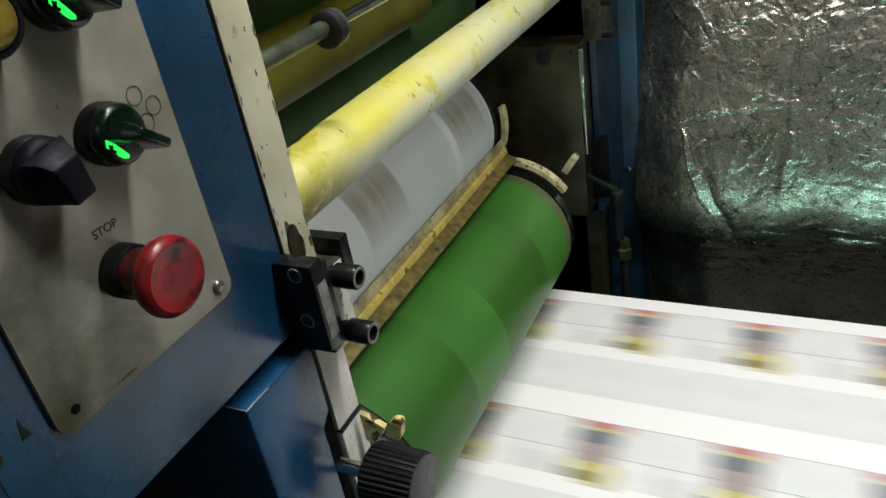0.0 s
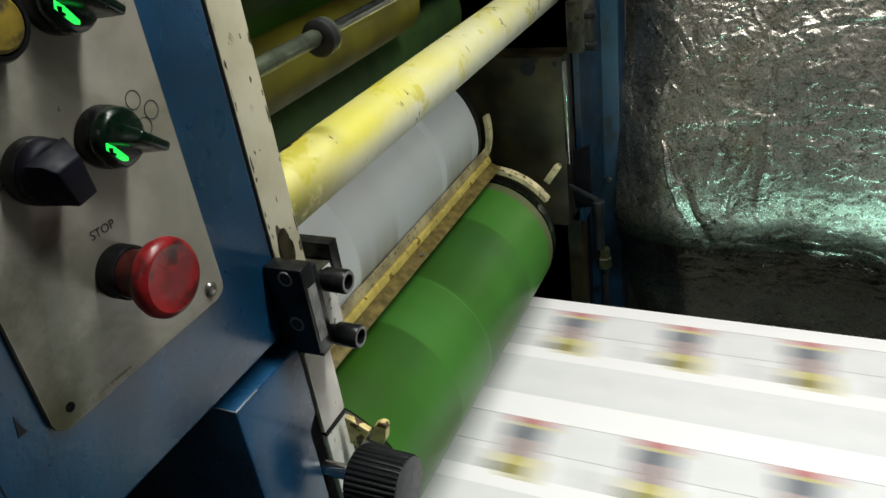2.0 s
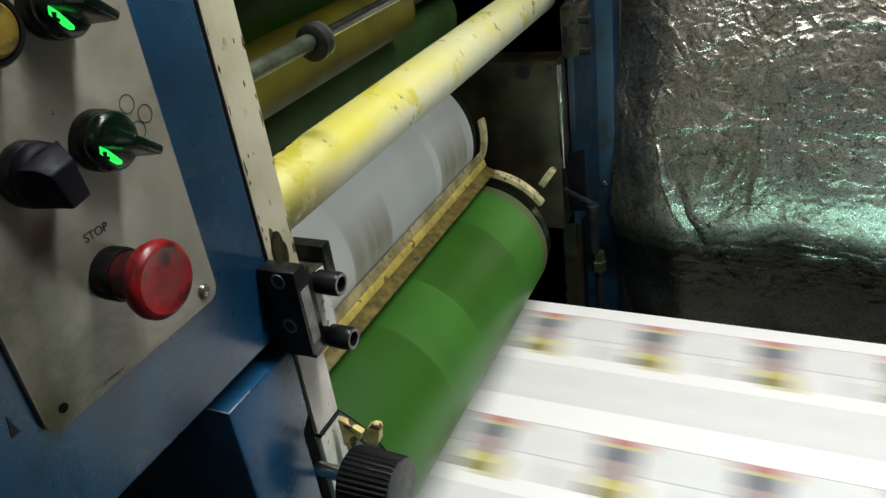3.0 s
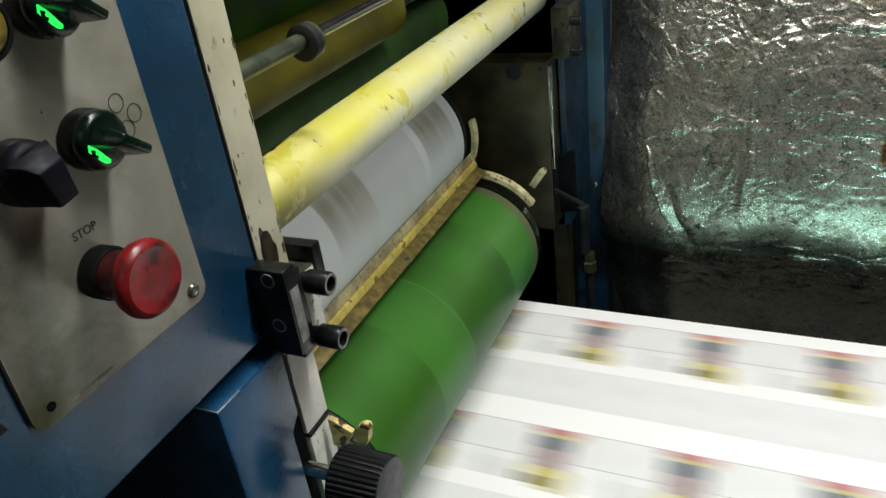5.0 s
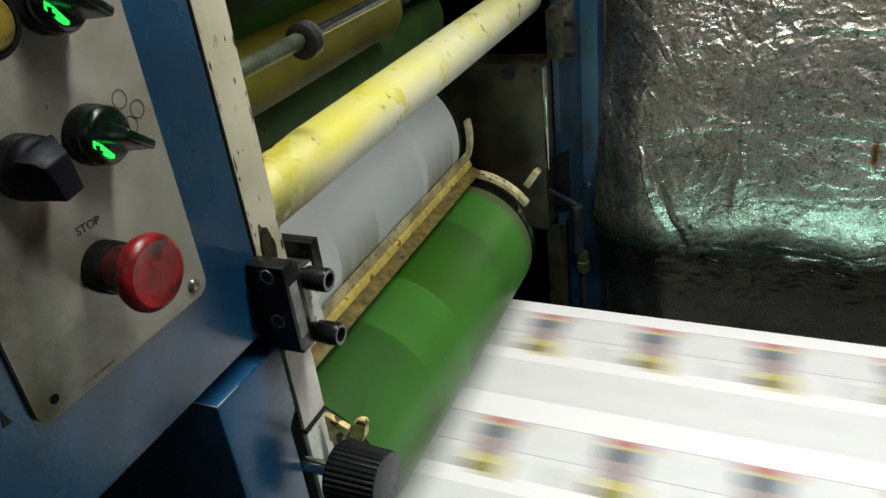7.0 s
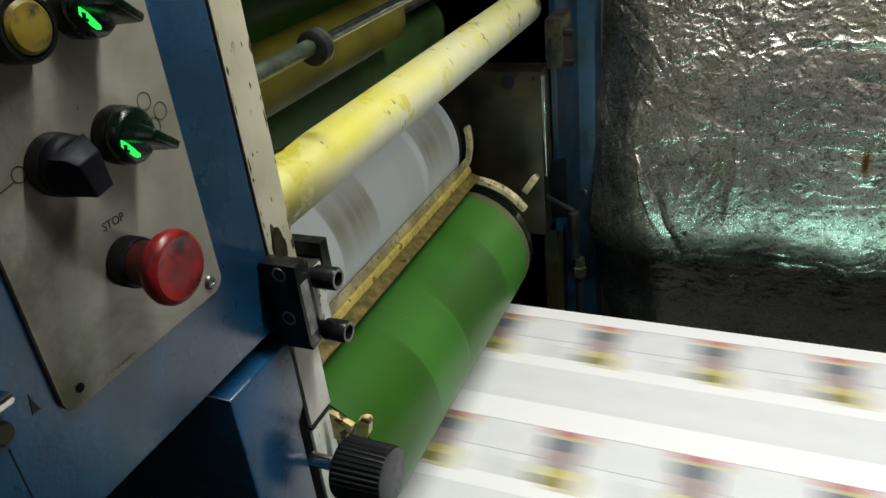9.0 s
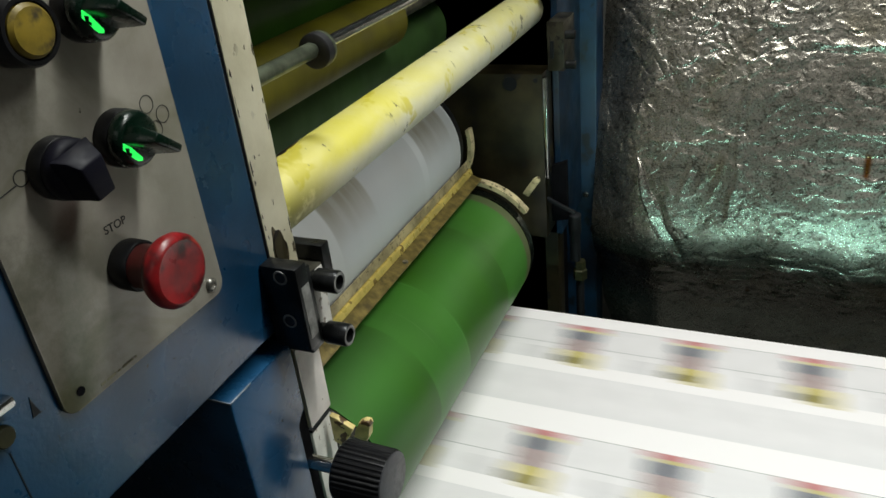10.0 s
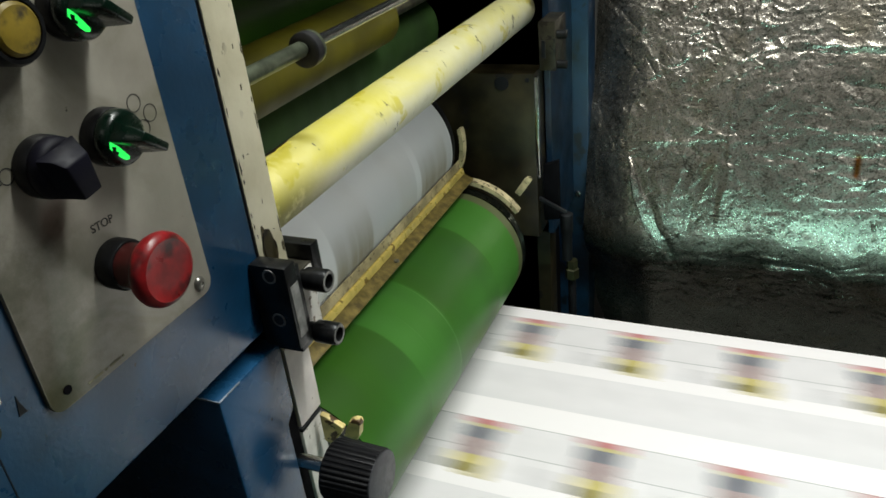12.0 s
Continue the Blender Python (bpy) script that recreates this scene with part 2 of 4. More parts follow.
def bar_material():
    m = Nodes("cream_bar_stained_yellow")
    base = m.mix(m.ramp(m.noise(25, 4), 0.3, 0.7), (0.68, 0.66, 0.51), (0.77, 0.75, 0.62))
    # wiped yellow ink, thickest on the upper side and near the frame
    top = m.ramp(m.math("ADD", m.axis(2), m.math("MULTIPLY", m.math("SUBTRACT", m.noise(16, 4, 0.6, (1, 0.5, 1)), 0.5), 0.05)), -0.016, 0.022)
    cloud = m.ramp(m.noise(9, 5, 0.6, (1, 0.6, 1), 0.6), 0.34, 0.62)
    near = m.math("SUBTRACT", 1.0, m.ramp(m.axis(1), 0.0, 0.5))
    amount = m.math("MULTIPLY", top, m.math("ADD", 0.34, m.math("ADD", m.math("MULTIPLY", near, 0.28), m.math("MULTIPLY", cloud, 0.4))))
    col = m.mix(amount, base, (0.69, 0.62, 0.09))
    col = m.mix(m.math("MULTIPLY", m.math("SUBTRACT", 1.0, m.ramp(m.axis(1), 0.02, 0.13)), 0.7), col, (0.68, 0.6, 0.13))
    blot = m.ramp(m.noise(24, 3, 0.6, None, 0.4), 0.58, 0.66)
    col = m.mix(m.math("MULTIPLY", blot, 0.7), col, (0.58, 0.5, 0.02))
    grime = m.math("MULTIPLY", m.ramp(m.noise(19, 5, 0.7), 0.56, 0.7), m.math("SUBTRACT", 1.0, m.ramp(m.axis(2), -0.02, 0.012)))
    col = m.mix(m.math("MULTIPLY", grime, 0.45), col, (0.22, 0.19, 0.09))
    fouled = m.math("MULTIPLY", m.math("SUBTRACT", 1.0, m.ramp(m.axis(1), 0.0, 0.11)), m.math("MULTIPLY", m.ramp(m.noise(38, 6, 0.75), 0.27, 0.5), m.math("SUBTRACT", 1.0, m.ramp(m.axis(2), -0.006, 0.026))))
    col = m.mix(m.math("MULTIPLY", fouled, 0.9), col, (0.16, 0.15, 0.008))
    # scratches: short dark dashes round the tube, in clusters
    cluster = m.ramp(m.noise(13, 2), 0.5, 0.6)
    dash = m.ramp(m.noise(95, 3, 0.6, (0.5, 1, 0.5)), 0.61, 0.66)
    col = m.mix(m.math("MULTIPLY", m.math("MULTIPLY", dash, cluster), 0.85), col, (0.1, 0.085, 0.03))
    m.set("Base Color", col).set("Roughness", 0.46)
    m.bump(m.noise(120, 4), 0.2)
    return m.mat


def angle_of(m):
    return m.math("DEGREES", m.math("ARCTAN2", m.axis(2), m.axis(0)))


def blanket_material():
    m = Nodes("green_blanket")
    y = m.axis(1)
    a = angle_of(m)
    # four print images round the cylinder
    turn = m.math("MODULO", m.math("ADD", a, 360 - 16.4 + 45), 90.0)
    image = m.between(turn, 16, 76, 6)
    rows = m.math("ADD", m.between(y, 0.394, 0.547, 0.002), m.between(y, 0.12, 0.296, 0.002))
    cloud = m.noise(7, 4)
    light = m.mix(m.ramp(cloud, 0.3, 0.7), (0.044, 0.158, 0.018), (0.056, 0.18, 0.032))
    dark = m.mix(m.ramp(cloud, 0.35, 0.65), (0.03, 0.104, 0.006), (0.033, 0.1, 0.02))
    col = m.mix(m.math("MULTIPLY", image, rows), light, dark)
    # a sector fouled with blue ink
    off = m.math("ABSOLUTE", m.math("SUBTRACT", m.math("MODULO", m.math("ADD", a, 360 + 180 - 171), 360.0), 180.0))
    blue = m.math("MULTIPLY", m.math("SUBTRACT", 1.0, m.ramp(off, 8, 26)), m.between(y, 0.2, 0.63, 0.03))
    col = m.mix(m.math("MULTIPLY", blue, 0.45), col, (0.026, 0.08, 0.075))
    # fine pale scratches round the drum
    scratch = m.math("MULTIPLY", m.math("ADD", m.between(y, 0.3345, 0.3355, 0.0004), m.between(y, 0.3905, 0.3915, 0.0004)), m.ramp(m.noise(9, 1), 0.5, 0.6))
    col = m.mix(m.math("MULTIPLY", scratch, 0.25), col, (0.3, 0.5, 0.25))
    ends = m.ramp(y, 0.637, 0.643)
    col = m.mix(ends, col, (0.1, 0.11, 0.05))
    band = m.noise(9, 3, 0.6, (0.25, 1, 0.25))
    col = m.mix(m.math("MULTIPLY", m.ramp(band, 0.42, 0.68), 0.35), col, (0.03, 0.07, 0.02))
    m.set("Base Color", col).set("Roughness", 0.4).set("Specular IOR Level", 0.3)
    m.bump(m.noise(300, 3), 0.05)
    return m.mat


def printing_plate_material():
    m = Nodes("aluminium_printing_plate")
    y = m.axis(1)
    a = angle_of(m)
    turn = m.math("MODULO", m.math("ADD", a, 360 + 20), 90.0)
    cloud = m.noise(8, 4)
    col = m.mix(m.ramp(cloud, 0.3, 0.7), (0.64, 0.65, 0.67), (0.72, 0.73, 0.75))
    field = m.math("MULTIPLY", m.between(turn, 18, 84, 5), m.math("ADD", m.between(y, 0.297, 0.52, 0.002), m.between(y, 0.536, 0.646, 0.002)))
    col = m.mix(m.math("MULTIPLY", field, 0.5), col, (0.47, 0.475, 0.49))
    picture = m.math("MULTIPLY", m.between(turn, 34, 67, 4), m.math("ADD", m.between(y, 0.298, 0.388, 0.003), m.between(y, 0.537, 0.627, 0.003)))
    stripes = m.ramp(m.noise(60, 2, 0.5, (0, 1, 0)), 0.35, 0.6)
    col = m.mix(m.math("MULTIPLY", picture, m.math("ADD", 0.6, m.math("MULTIPLY", stripes, 0.3))), col, (0.27, 0.24, 0.175))
    smear = m.ramp(m.noise(5, 3, 0.5, (0.6, 2, 0.6)), 0.45, 0.7)
    col = m.mix(m.math("MULTIPLY", smear, 0.25), col, (0.46, 0.43, 0.37))
    m.set("Base Color", col).set("Metallic", 0.15).set("Roughness", 0.42)
    return m.mat


def foil_material():
    m = Nodes("crumpled_foil")
    cloud = m.ramp(m.noise(6, 5), 0.35, 0.7)
    col = m.mix(cloud, (0.3, 0.272, 0.235), (0.43, 0.4, 0.35))
    col = m.mix(m.ramp(m.noise(4.5, 4, 0.6, None, 0.6), 0.5, 0.72), col, (0.28, 0.235, 0.16))
    dirt = m.ramp(m.noise(26, 6, 0.75, (0.6, 1, 1), 0.8), 0.58, 0.72)
    col = m.mix(m.math("MULTIPLY", dirt, 0.75), col, (0.06, 0.055, 0.045))
    col = m.mix(m.math("MULTIPLY", m.ramp(m.noise(230, 3, 0.7), 0.5, 0.7), 0.4), col, (0.09, 0.085, 0.07))
    col = m.mix(m.ramp(m.noise(12, 3), 0.72, 0.76), col, (0.13, 0.07, 0.025))
    # shade of creases put into the colour: thin broken dark lines
    for scale, wide, amount in ((9, 0.009, 0.6), (22, 0.018, 0.7), (48, 0.03, 0.65)):
        line = m.math("SUBTRACT", 1.0, m.ramp(m.math("ABSOLUTE", m.math("SUBTRACT", m.noise(scale, 4, 0.6, (0.7, 1, 1), 0.7), 0.5)), wide * 0.3, wide))
        line = m.math("MULTIPLY", line, m.ramp(m.noise(scale * 1.3, 2), 0.5, 0.6))
        col = m.mix(m.math("MULTIPLY", line, amount), col, (0.05, 0.045, 0.035))
    rust = m.math("MULTIPLY", m.between(m.axis(0), 0.466, 0.476, 0.004), m.between(m.axis(2), -0.295, -0.25, 0.008))
    col = m.mix(m.math("MULTIPLY", rust, m.ramp(m.noise(60, 3), 0.3, 0.55)), col, (0.16, 0.06, 0.012))
    m.set("Base Color", col).set("Metallic", 0.9)
    m.set("Roughness", m.math("ADD", 0.17, m.math("MULTIPLY", m.noise(300, 4), 0.22)))
    h = m.math("ADD", m.math("MULTIPLY", m.noise(620, 3, 0.75), 0.9), m.math("MULTIPLY", m.noise(260, 4, 0.7), 0.9))
    m.bump(h, 0.3, 0.0007)
    return m.mat


def glowing(name, colour, glow, strength, rough=0.15):
    m = Nodes(name)
    m.set("Base Color", colour).set("Roughness", rough)
    m.set("Emission Color", glow).set("Emission Strength", strength)
    return m.mat


PLATE = plate_material()
BAR = bar_material()
BLANKET = blanket_material()
PRINT_PLATE = printing_plate_material()
FOIL = foil_material()
GREEN_LENS = plain("dark_green_plastic", (0.001, 0.009, 0.0045), 0.27, 0, 0.3, 60)
GREEN_LIT = glowing("lit_green_lens", (0.02, 0.3, 0.06), (0.03, 1.0, 0.12), 1.1)
YELLOW_LENS = plain("yellow_lens", (0.2, 0.14, 0.012), 0.5, 0, 0.35, 70, 0, 200, (0.03, 0.022, 0.01), 95, 0.5, 0.25)
PAPER = plain("white_paper", (0.945, 0.895, 0.9), 0.6, 0, 0.02, 8)
PAPER_GREY = plain("paper_fine_text", (0.79, 0.755, 0.765), 0.6, 0, 0.05, 40)
PAPER_GREY2 = plain("paper_dense_text", (0.66, 0.63, 0.64), 0.6, 0, 0.08, 60)
INKS = [PAPER, PAPER_GREY, PAPER_GREY2,
        plain("red_ink", (0.6, 0.25, 0.25), 0.5), plain("yellow_ink", (0.56, 0.47, 0.17), 0.5),
        plain("navy_ink", (0.06, 0.07, 0.1), 0.5), plain("brown_red_ink", (0.27, 0.15, 0.14), 0.5),
        plain("olive_ink", (0.15, 0.13, 0.045), 0.5), plain("line_ink", (0.24, 0.25, 0.24), 0.5)]

# ---- the room ----
def room():
    x0, x1, y0, y1, z1 = -2.6, 3.0, -2.6, 2.3, 1.75
    solid("floor", box(x0 - 0.2, x1 + 0.2, y0 - 0.2, y1 + 0.2, FLOOR - 0.2, FLOOR), CONCRETE, "grey concrete workshop floor", "floor", kind="structure")
    solid("ceiling", box(x0 - 0.2, x1 + 0.2, y0 - 0.2, y1 + 0.2, z1, z1 + 0.2), WALL, "pale grey painted ceiling", "ceiling", kind="structure")
    solid("wall_north", box(x0, x1, y1, y1 + 0.2, FLOOR, z1), WALL, "pale grey painted wall", "wall", kind="structure")
    solid("wall_south", box(x0, x1, y0 - 0.2, y0, FLOOR, z1), WALL, "pale grey painted wall", "wall", kind="structure")
    solid("wall_west", box(x0 - 0.2, x0, y0, y1, FLOOR, z1), WALL, "pale grey painted wall", "wall", kind="structure")
    solid("wall_east", box(x1, x1 + 0.2, y0, y1, FLOOR, z1), WALL, "pale grey painted wall", "wall", kind="structure")


room()

# ---- the press frame ----
NEAR0, NEAR1 = 0.0715, 0.104      # near side frame
FAR0 = 0.83                        # far side frame, inner face
BX, BZ, BR = -0.095, -0.3415, 0.1  # blanket cylinder
PX, PZ, PR = -0.193, -0.167, 0.1   # plate cylinder
WEB = BZ - BR


def press_frame():
    p = thing("press_frame", (-0.35, 0.45, FLOOR), "cream-painted steel side frames of a printing unit, oily inside", "machine frame")
    edge = [(-0.62, FLOOR), (-0.07, FLOOR), (-0.07, -0.186), (-0.006, -0.186), (-0.006, 0.62), (-0.62, 0.62)]
    bm = prism(edge, "Y", NEAR0, NEAR1, 0.0012)
    q = part("side_plate", bm, CREAM, p, "chipped cream-painted side plate")
    slot = [(0.078, -0.06), (0.0905, -0.06), (0.0905, -0.012), (0.0885, -0.006), (0.0845, -0.0035), (0.0805, -0.006), (0.078, -0.012)]
    rnd = random.Random(21)
    # paint lost round the slot and chipped along both edges
    bm = bmesh.new()
    spots = [(0.0845, -0.03, 0.0095, 0.034)]
    for _ in range(30):
        right = rnd.random() < 0.55
        z = -0.09 + 0.3 * rnd.random() ** 1.6
        spots.append(((NEAR1 - 0.0016 if right else NEAR0 + 0.0016) + rnd.gauss(0, 0.0006), z, rnd.uniform(0.0006, 0.002), rnd.uniform(0.001, 0.009) if right else rnd.uniform(0.001, 0.007)))
    for _ in range(14):
        spots.append((rnd.uniform(NEAR0 + 0.003, NEAR1 - 0.003), -0.08 + 0.22 * rnd.random() ** 1.4, rnd.uniform(0.0004, 0.0012), rnd.uniform(0.0006, 0.0028)))
    for y, z, ry, rz in spots:
        n = 14 if rz < 0.01 else 40
        ring = []
        for k in range(n):
            a = 2 * math.pi * k / n
            w = rnd.uniform(0.4, 1.1) if n < 40 else 0.85 + 0.12 * math.sin(3 * a + 1) + 0.1 * math.sin(7 * a) + rnd.uniform(-0.05, 0.05)
            yy = min(max(y + ry * w * math.cos(a), NEAR0 + 0.0012), NEAR1 - 0.0012)
            ring.append((yy, z + rz * w * math.sin(a)))
        prism(ring, "X", -0.0061, -0.0058, 0, bm)
    chips = part("lost_paint", bm, GREASE, q)
    tagged(chips, "brown patches of chipped paint", kind="stuff")
    part("keyway", prism(slot, "X", -0.0057, -0.005, 0.0001), OILY, q, "greasy brown-black slot")
    # overlay on the same plate, paler to carry the paper's bounced light
    part("lit_strip", box(-0.0058, -0.0042, NEAR0 + 0.0003, NEAR1 - 0.0003, -0.1857, -0.106, 0.0005), FRAME_LIT, q, "added paler strip below the clamp, as lit by the paper")
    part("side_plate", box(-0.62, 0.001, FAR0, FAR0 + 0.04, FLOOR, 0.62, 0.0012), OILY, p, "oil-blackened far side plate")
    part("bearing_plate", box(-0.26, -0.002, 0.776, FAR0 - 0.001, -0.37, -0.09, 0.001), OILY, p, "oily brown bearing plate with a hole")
    part("edge_strip", box(-0.001, 0.004, 0.774, 0.785, -0.26, -0.095, 0.0008), BRIGHT_STEEL, p, "bright worn edge")
    part("plate_hole", lathe([(0, 0.0001), (0, 0.011), (0.002, 0.011)], (-0.053, 0.7745, -0.105), "Y", 24), DARK, p)
    part("plate_hole", lathe([(0, 0.0001), (0, 0.0035), (0.002, 0.0035)], (-0.012, 0.7745, -0.099), "Y", 16), DARK, p)
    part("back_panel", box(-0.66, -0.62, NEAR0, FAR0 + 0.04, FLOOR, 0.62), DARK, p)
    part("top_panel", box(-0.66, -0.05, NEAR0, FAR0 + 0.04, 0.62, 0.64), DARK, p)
    # unseen box above the rollers, added to block the overhead light
    c = thing("roller_shade_box", (-0.2, 0.45, 0.175), "unseen dark box added to shade the ink rollers", "cover")
    part("shade_box", box(-0.61, -0.06, NEAR1 + 0.001, FAR0 - 0.001, 0.175, 0.6, 0.004), DARK, c)


press_frame()


def roller_ends(r, y0, y1, lip=0.003):
    return [(y0 - 0.05, 0.0001), (y0 - 0.05, 0.018), (y0, 0.018), (y0, r - lip), (y0 + lip, r), (y1 - lip, r), (y1, r - lip), (y1, 0.018), (y1 + 0.09, 0.018), (y1 + 0.09, 0.0001)]


def cylinders():
    b = thing("blanket_cylinder", (BX, 0, BZ), "green rubber blanket cylinder spinning, stained with print images", "cylinder")
    part("blanket", lathe([(0.165, BR - 0.004), (0.1655, BR), (0.45, BR), (0.658, BR), (0.659, BR - 0.002)], (BX, 0, BZ), "Y", 128), BLANKET, b)
    part("bearer_ring", lathe([(0.6595, 0.06), (0.6595, BR - 0.006), (0.664, BR - 0.006), (0.664, BR - 0.001), (0.679, BR - 0.001), (0.681, BR - 0.004), (0.681, 0.02)], (BX, 0, BZ), "Y", 96), OILED_RING, b, "dark oiled steel bearer ring")
    part("bearer_ring", lathe([(0.152, 0.02), (0.152, BR - 0.003), (0.154, BR - 0.001), (0.1645, BR - 0.001), (0.1645, 0.06)], (BX, 0, BZ), "Y", 96), BRIGHT_STEEL, b, "bright steel bearer ring")
    part("shaft", lathe([(0.681, 0.0001), (0.681, 0.03), (0.829, 0.03), (0.829, 0.0001)], (BX, 0, BZ), "Y", 32), WORN_STEEL, b)
    p = thing("plate_cylinder", (PX, 0, PZ), "pale aluminium printing plate wrapped on a spinning cylinder", "cylinder")
    part("plate", lathe([(0.1165, PR - 0.003), (0.117, PR), (0.45, PR), (0.651, PR), (0.652, PR - 0.003)], (PX, 0, PZ), "Y", 128), PRINT_PLATE, p)
    part("bearer_ring", lathe([(0.6525, 0.03), (0.6525, PR - 0.004), (0.655, PR - 0.002), (0.668, PR - 0.002), (0.67, PR - 0.005), (0.67, 0.02)], (PX, 0, PZ), "Y", 96), BLACK_STEEL, p, "dark oiled bearer ring")
    part("bearer_ring", lathe([(0.106, 0.02), (0.106, PR - 0.004), (0.116, PR - 0.004), (0.116, 0.03)], (PX, 0, PZ), "Y", 96), BLACK_STEEL, p, "dark oiled bearer ring")
    part("shaft", lathe([(0.67, 0.0001), (0.67, 0.03), (0.829, 0.03), (0.829, 0.0001)], (PX, 0, PZ), "Y", 32), WORN_STEEL, p)
    i = thing("impression_cylinder", (BX, 0, WEB - 0.1), "steel impression cylinder under the paper", "cylinder")
    part("drum", lathe(roller_ends(0.0905, 0.16, 0.69), (BX, 0, WEB - 0.1), "Y", 64), WORN_STEEL, i)
    d = thing("delivery_roller", (BX + 6 * PITCH, 0, WEB - 0.1), "steel delivery roller that turns the paper", "roller")
    part("drum", lathe(roller_ends(0.0905, 0.16, 0.69), (BX + 6 * PITCH, 0, WEB - 0.1), "Y", 64), WORN_STEEL, d)
    inks = []
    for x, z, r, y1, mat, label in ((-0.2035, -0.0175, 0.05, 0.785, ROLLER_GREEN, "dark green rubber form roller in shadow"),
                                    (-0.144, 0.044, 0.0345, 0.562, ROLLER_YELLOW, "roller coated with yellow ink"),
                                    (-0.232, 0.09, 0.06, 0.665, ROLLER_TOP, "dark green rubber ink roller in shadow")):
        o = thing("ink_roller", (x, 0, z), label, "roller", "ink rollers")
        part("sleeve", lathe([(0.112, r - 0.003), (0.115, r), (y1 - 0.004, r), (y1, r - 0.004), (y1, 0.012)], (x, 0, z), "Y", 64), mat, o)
        part("shaft", lathe([(0.1045, 0.0001), (0.1045, 0.011), (0.829, 0.011), (0.829, 0.0001)], (x, 0, z), "Y", 24), WORN_STEEL, o)
        inks.append((o, x, z, r))
    return b, p, i, d, inks


PITCH = 2 * math.pi * BR / 4
BLANKET_CYL, PLATE_CYL, IMPRESSION, DELIVERY, INK_ROLLERS = cylinders()


def tie_bar():
    loc = (-0.039, NEAR1, -0.003)
    o = thing("tie_bar", loc, "thick round cream bar stained with yellow ink", "bar")
    bm = lathe([(NEAR1 + 0.0005, 0.0001), (NEAR1 + 0.0005, 0.0255), (NEAR1 + 0.004, 0.0275), (0.45, 0.0278), (0.827, 0.0278), (0.8295, 0.026), (0.8295, 0.0001)], (loc[0], 0, loc[2]), "Y", 64)
    part("tube", bm, BAR, o)
    # ragged dark flake of lost paint on the upper edge near the frame
    bm = bmesh.new()
    rnd = random.Random(4)
    rows = []
    for i in range(18):
        y = NEAR1 + 0.004 + i * 0.0062
        a0, a1 = radians(127), radians(86 + 40 * (i / 17) ** 1.5 + rnd.uniform(-9, 5))
        rows.append([bm.verts.new((loc[0] + 0.0281 * math.cos(a), y, loc[2] + 0.0281 * math.sin(a))) for a in (a0, (a0 + a1) / 2, a1)])
    for p, q in zip(rows, rows[1:]):
        for k in range(2):
            bm.faces.new((p[k], p[k + 1], q[k + 1], q[k]))
    part("bare_patch", bm, OILY, o, "ragged dark patch of flaked paint")


tie_bar()


def wheel_rod():
    x, z = -0.02, 0.101
    o = thing("guide_rod", (x, NEAR1, z), "steel rod carrying a black rubber wheel", "rod")
    part("rod", lathe([(NEAR1, 0.0001), (NEAR1, 0.0048), (0.829, 0.0048), (0.829, 0.0001)], (x, 0, z), "Y", 24), BRIGHT_STEEL, o)
    y = 0.198
    part("sleeve", lathe([(NEAR1 + 0.001, 0.005), (NEAR1 + 0.001, 0.0066), (y - 0.004, 0.0066), (y, 0.005)], (x, 0, z), "Y", 24), SLEEVE, o, "dull green-grey sleeve")
    w = part("wheel", lathe([(y, 0.005), (y, 0.0132), (y + 0.001, 0.0145), (y + 0.008, 0.0148), (y + 0.009, 0.014), (y + 0.009, 0.005)], (x, 0, z - 0.002), "Y", 40), RUBBER, o, "black rubber wheel")
    part("collar", lathe([(y + 0.0092, 0.005), (y + 0.0092, 0.0132), (y + 0.01, 0.0142), (y + 0.013, 0.0142), (y + 0.0145, 0.013), (y + 0.0145, 0.005)], (x, 0, z - 0.002), "Y", 40), SLEEVE, w, "greasy steel collar")


wheel_rod()


def arc_strip(cx, cz, r0, r1, a0, a1, y0, y1, n=20, bm=None):
    """A curved flat bar about an axis along y."""
    pts = [(cx + r1 * math.cos(radians(a0 + (a1 - a0) * i / n)), cz + r1 * math.sin(radians(a0 + (a1 - a0) * i / n))) for i in range(n + 1)]
    pts += [(cx + r0 * math.cos(radians(a1 + (a0 - a1) * i / n)), cz + r0 * math.sin(radians(a1 + (a0 - a1) * i / n))) for i in range(n + 1)]
    return prism(pts, "Y", y0, y1, 0.0006, bm)


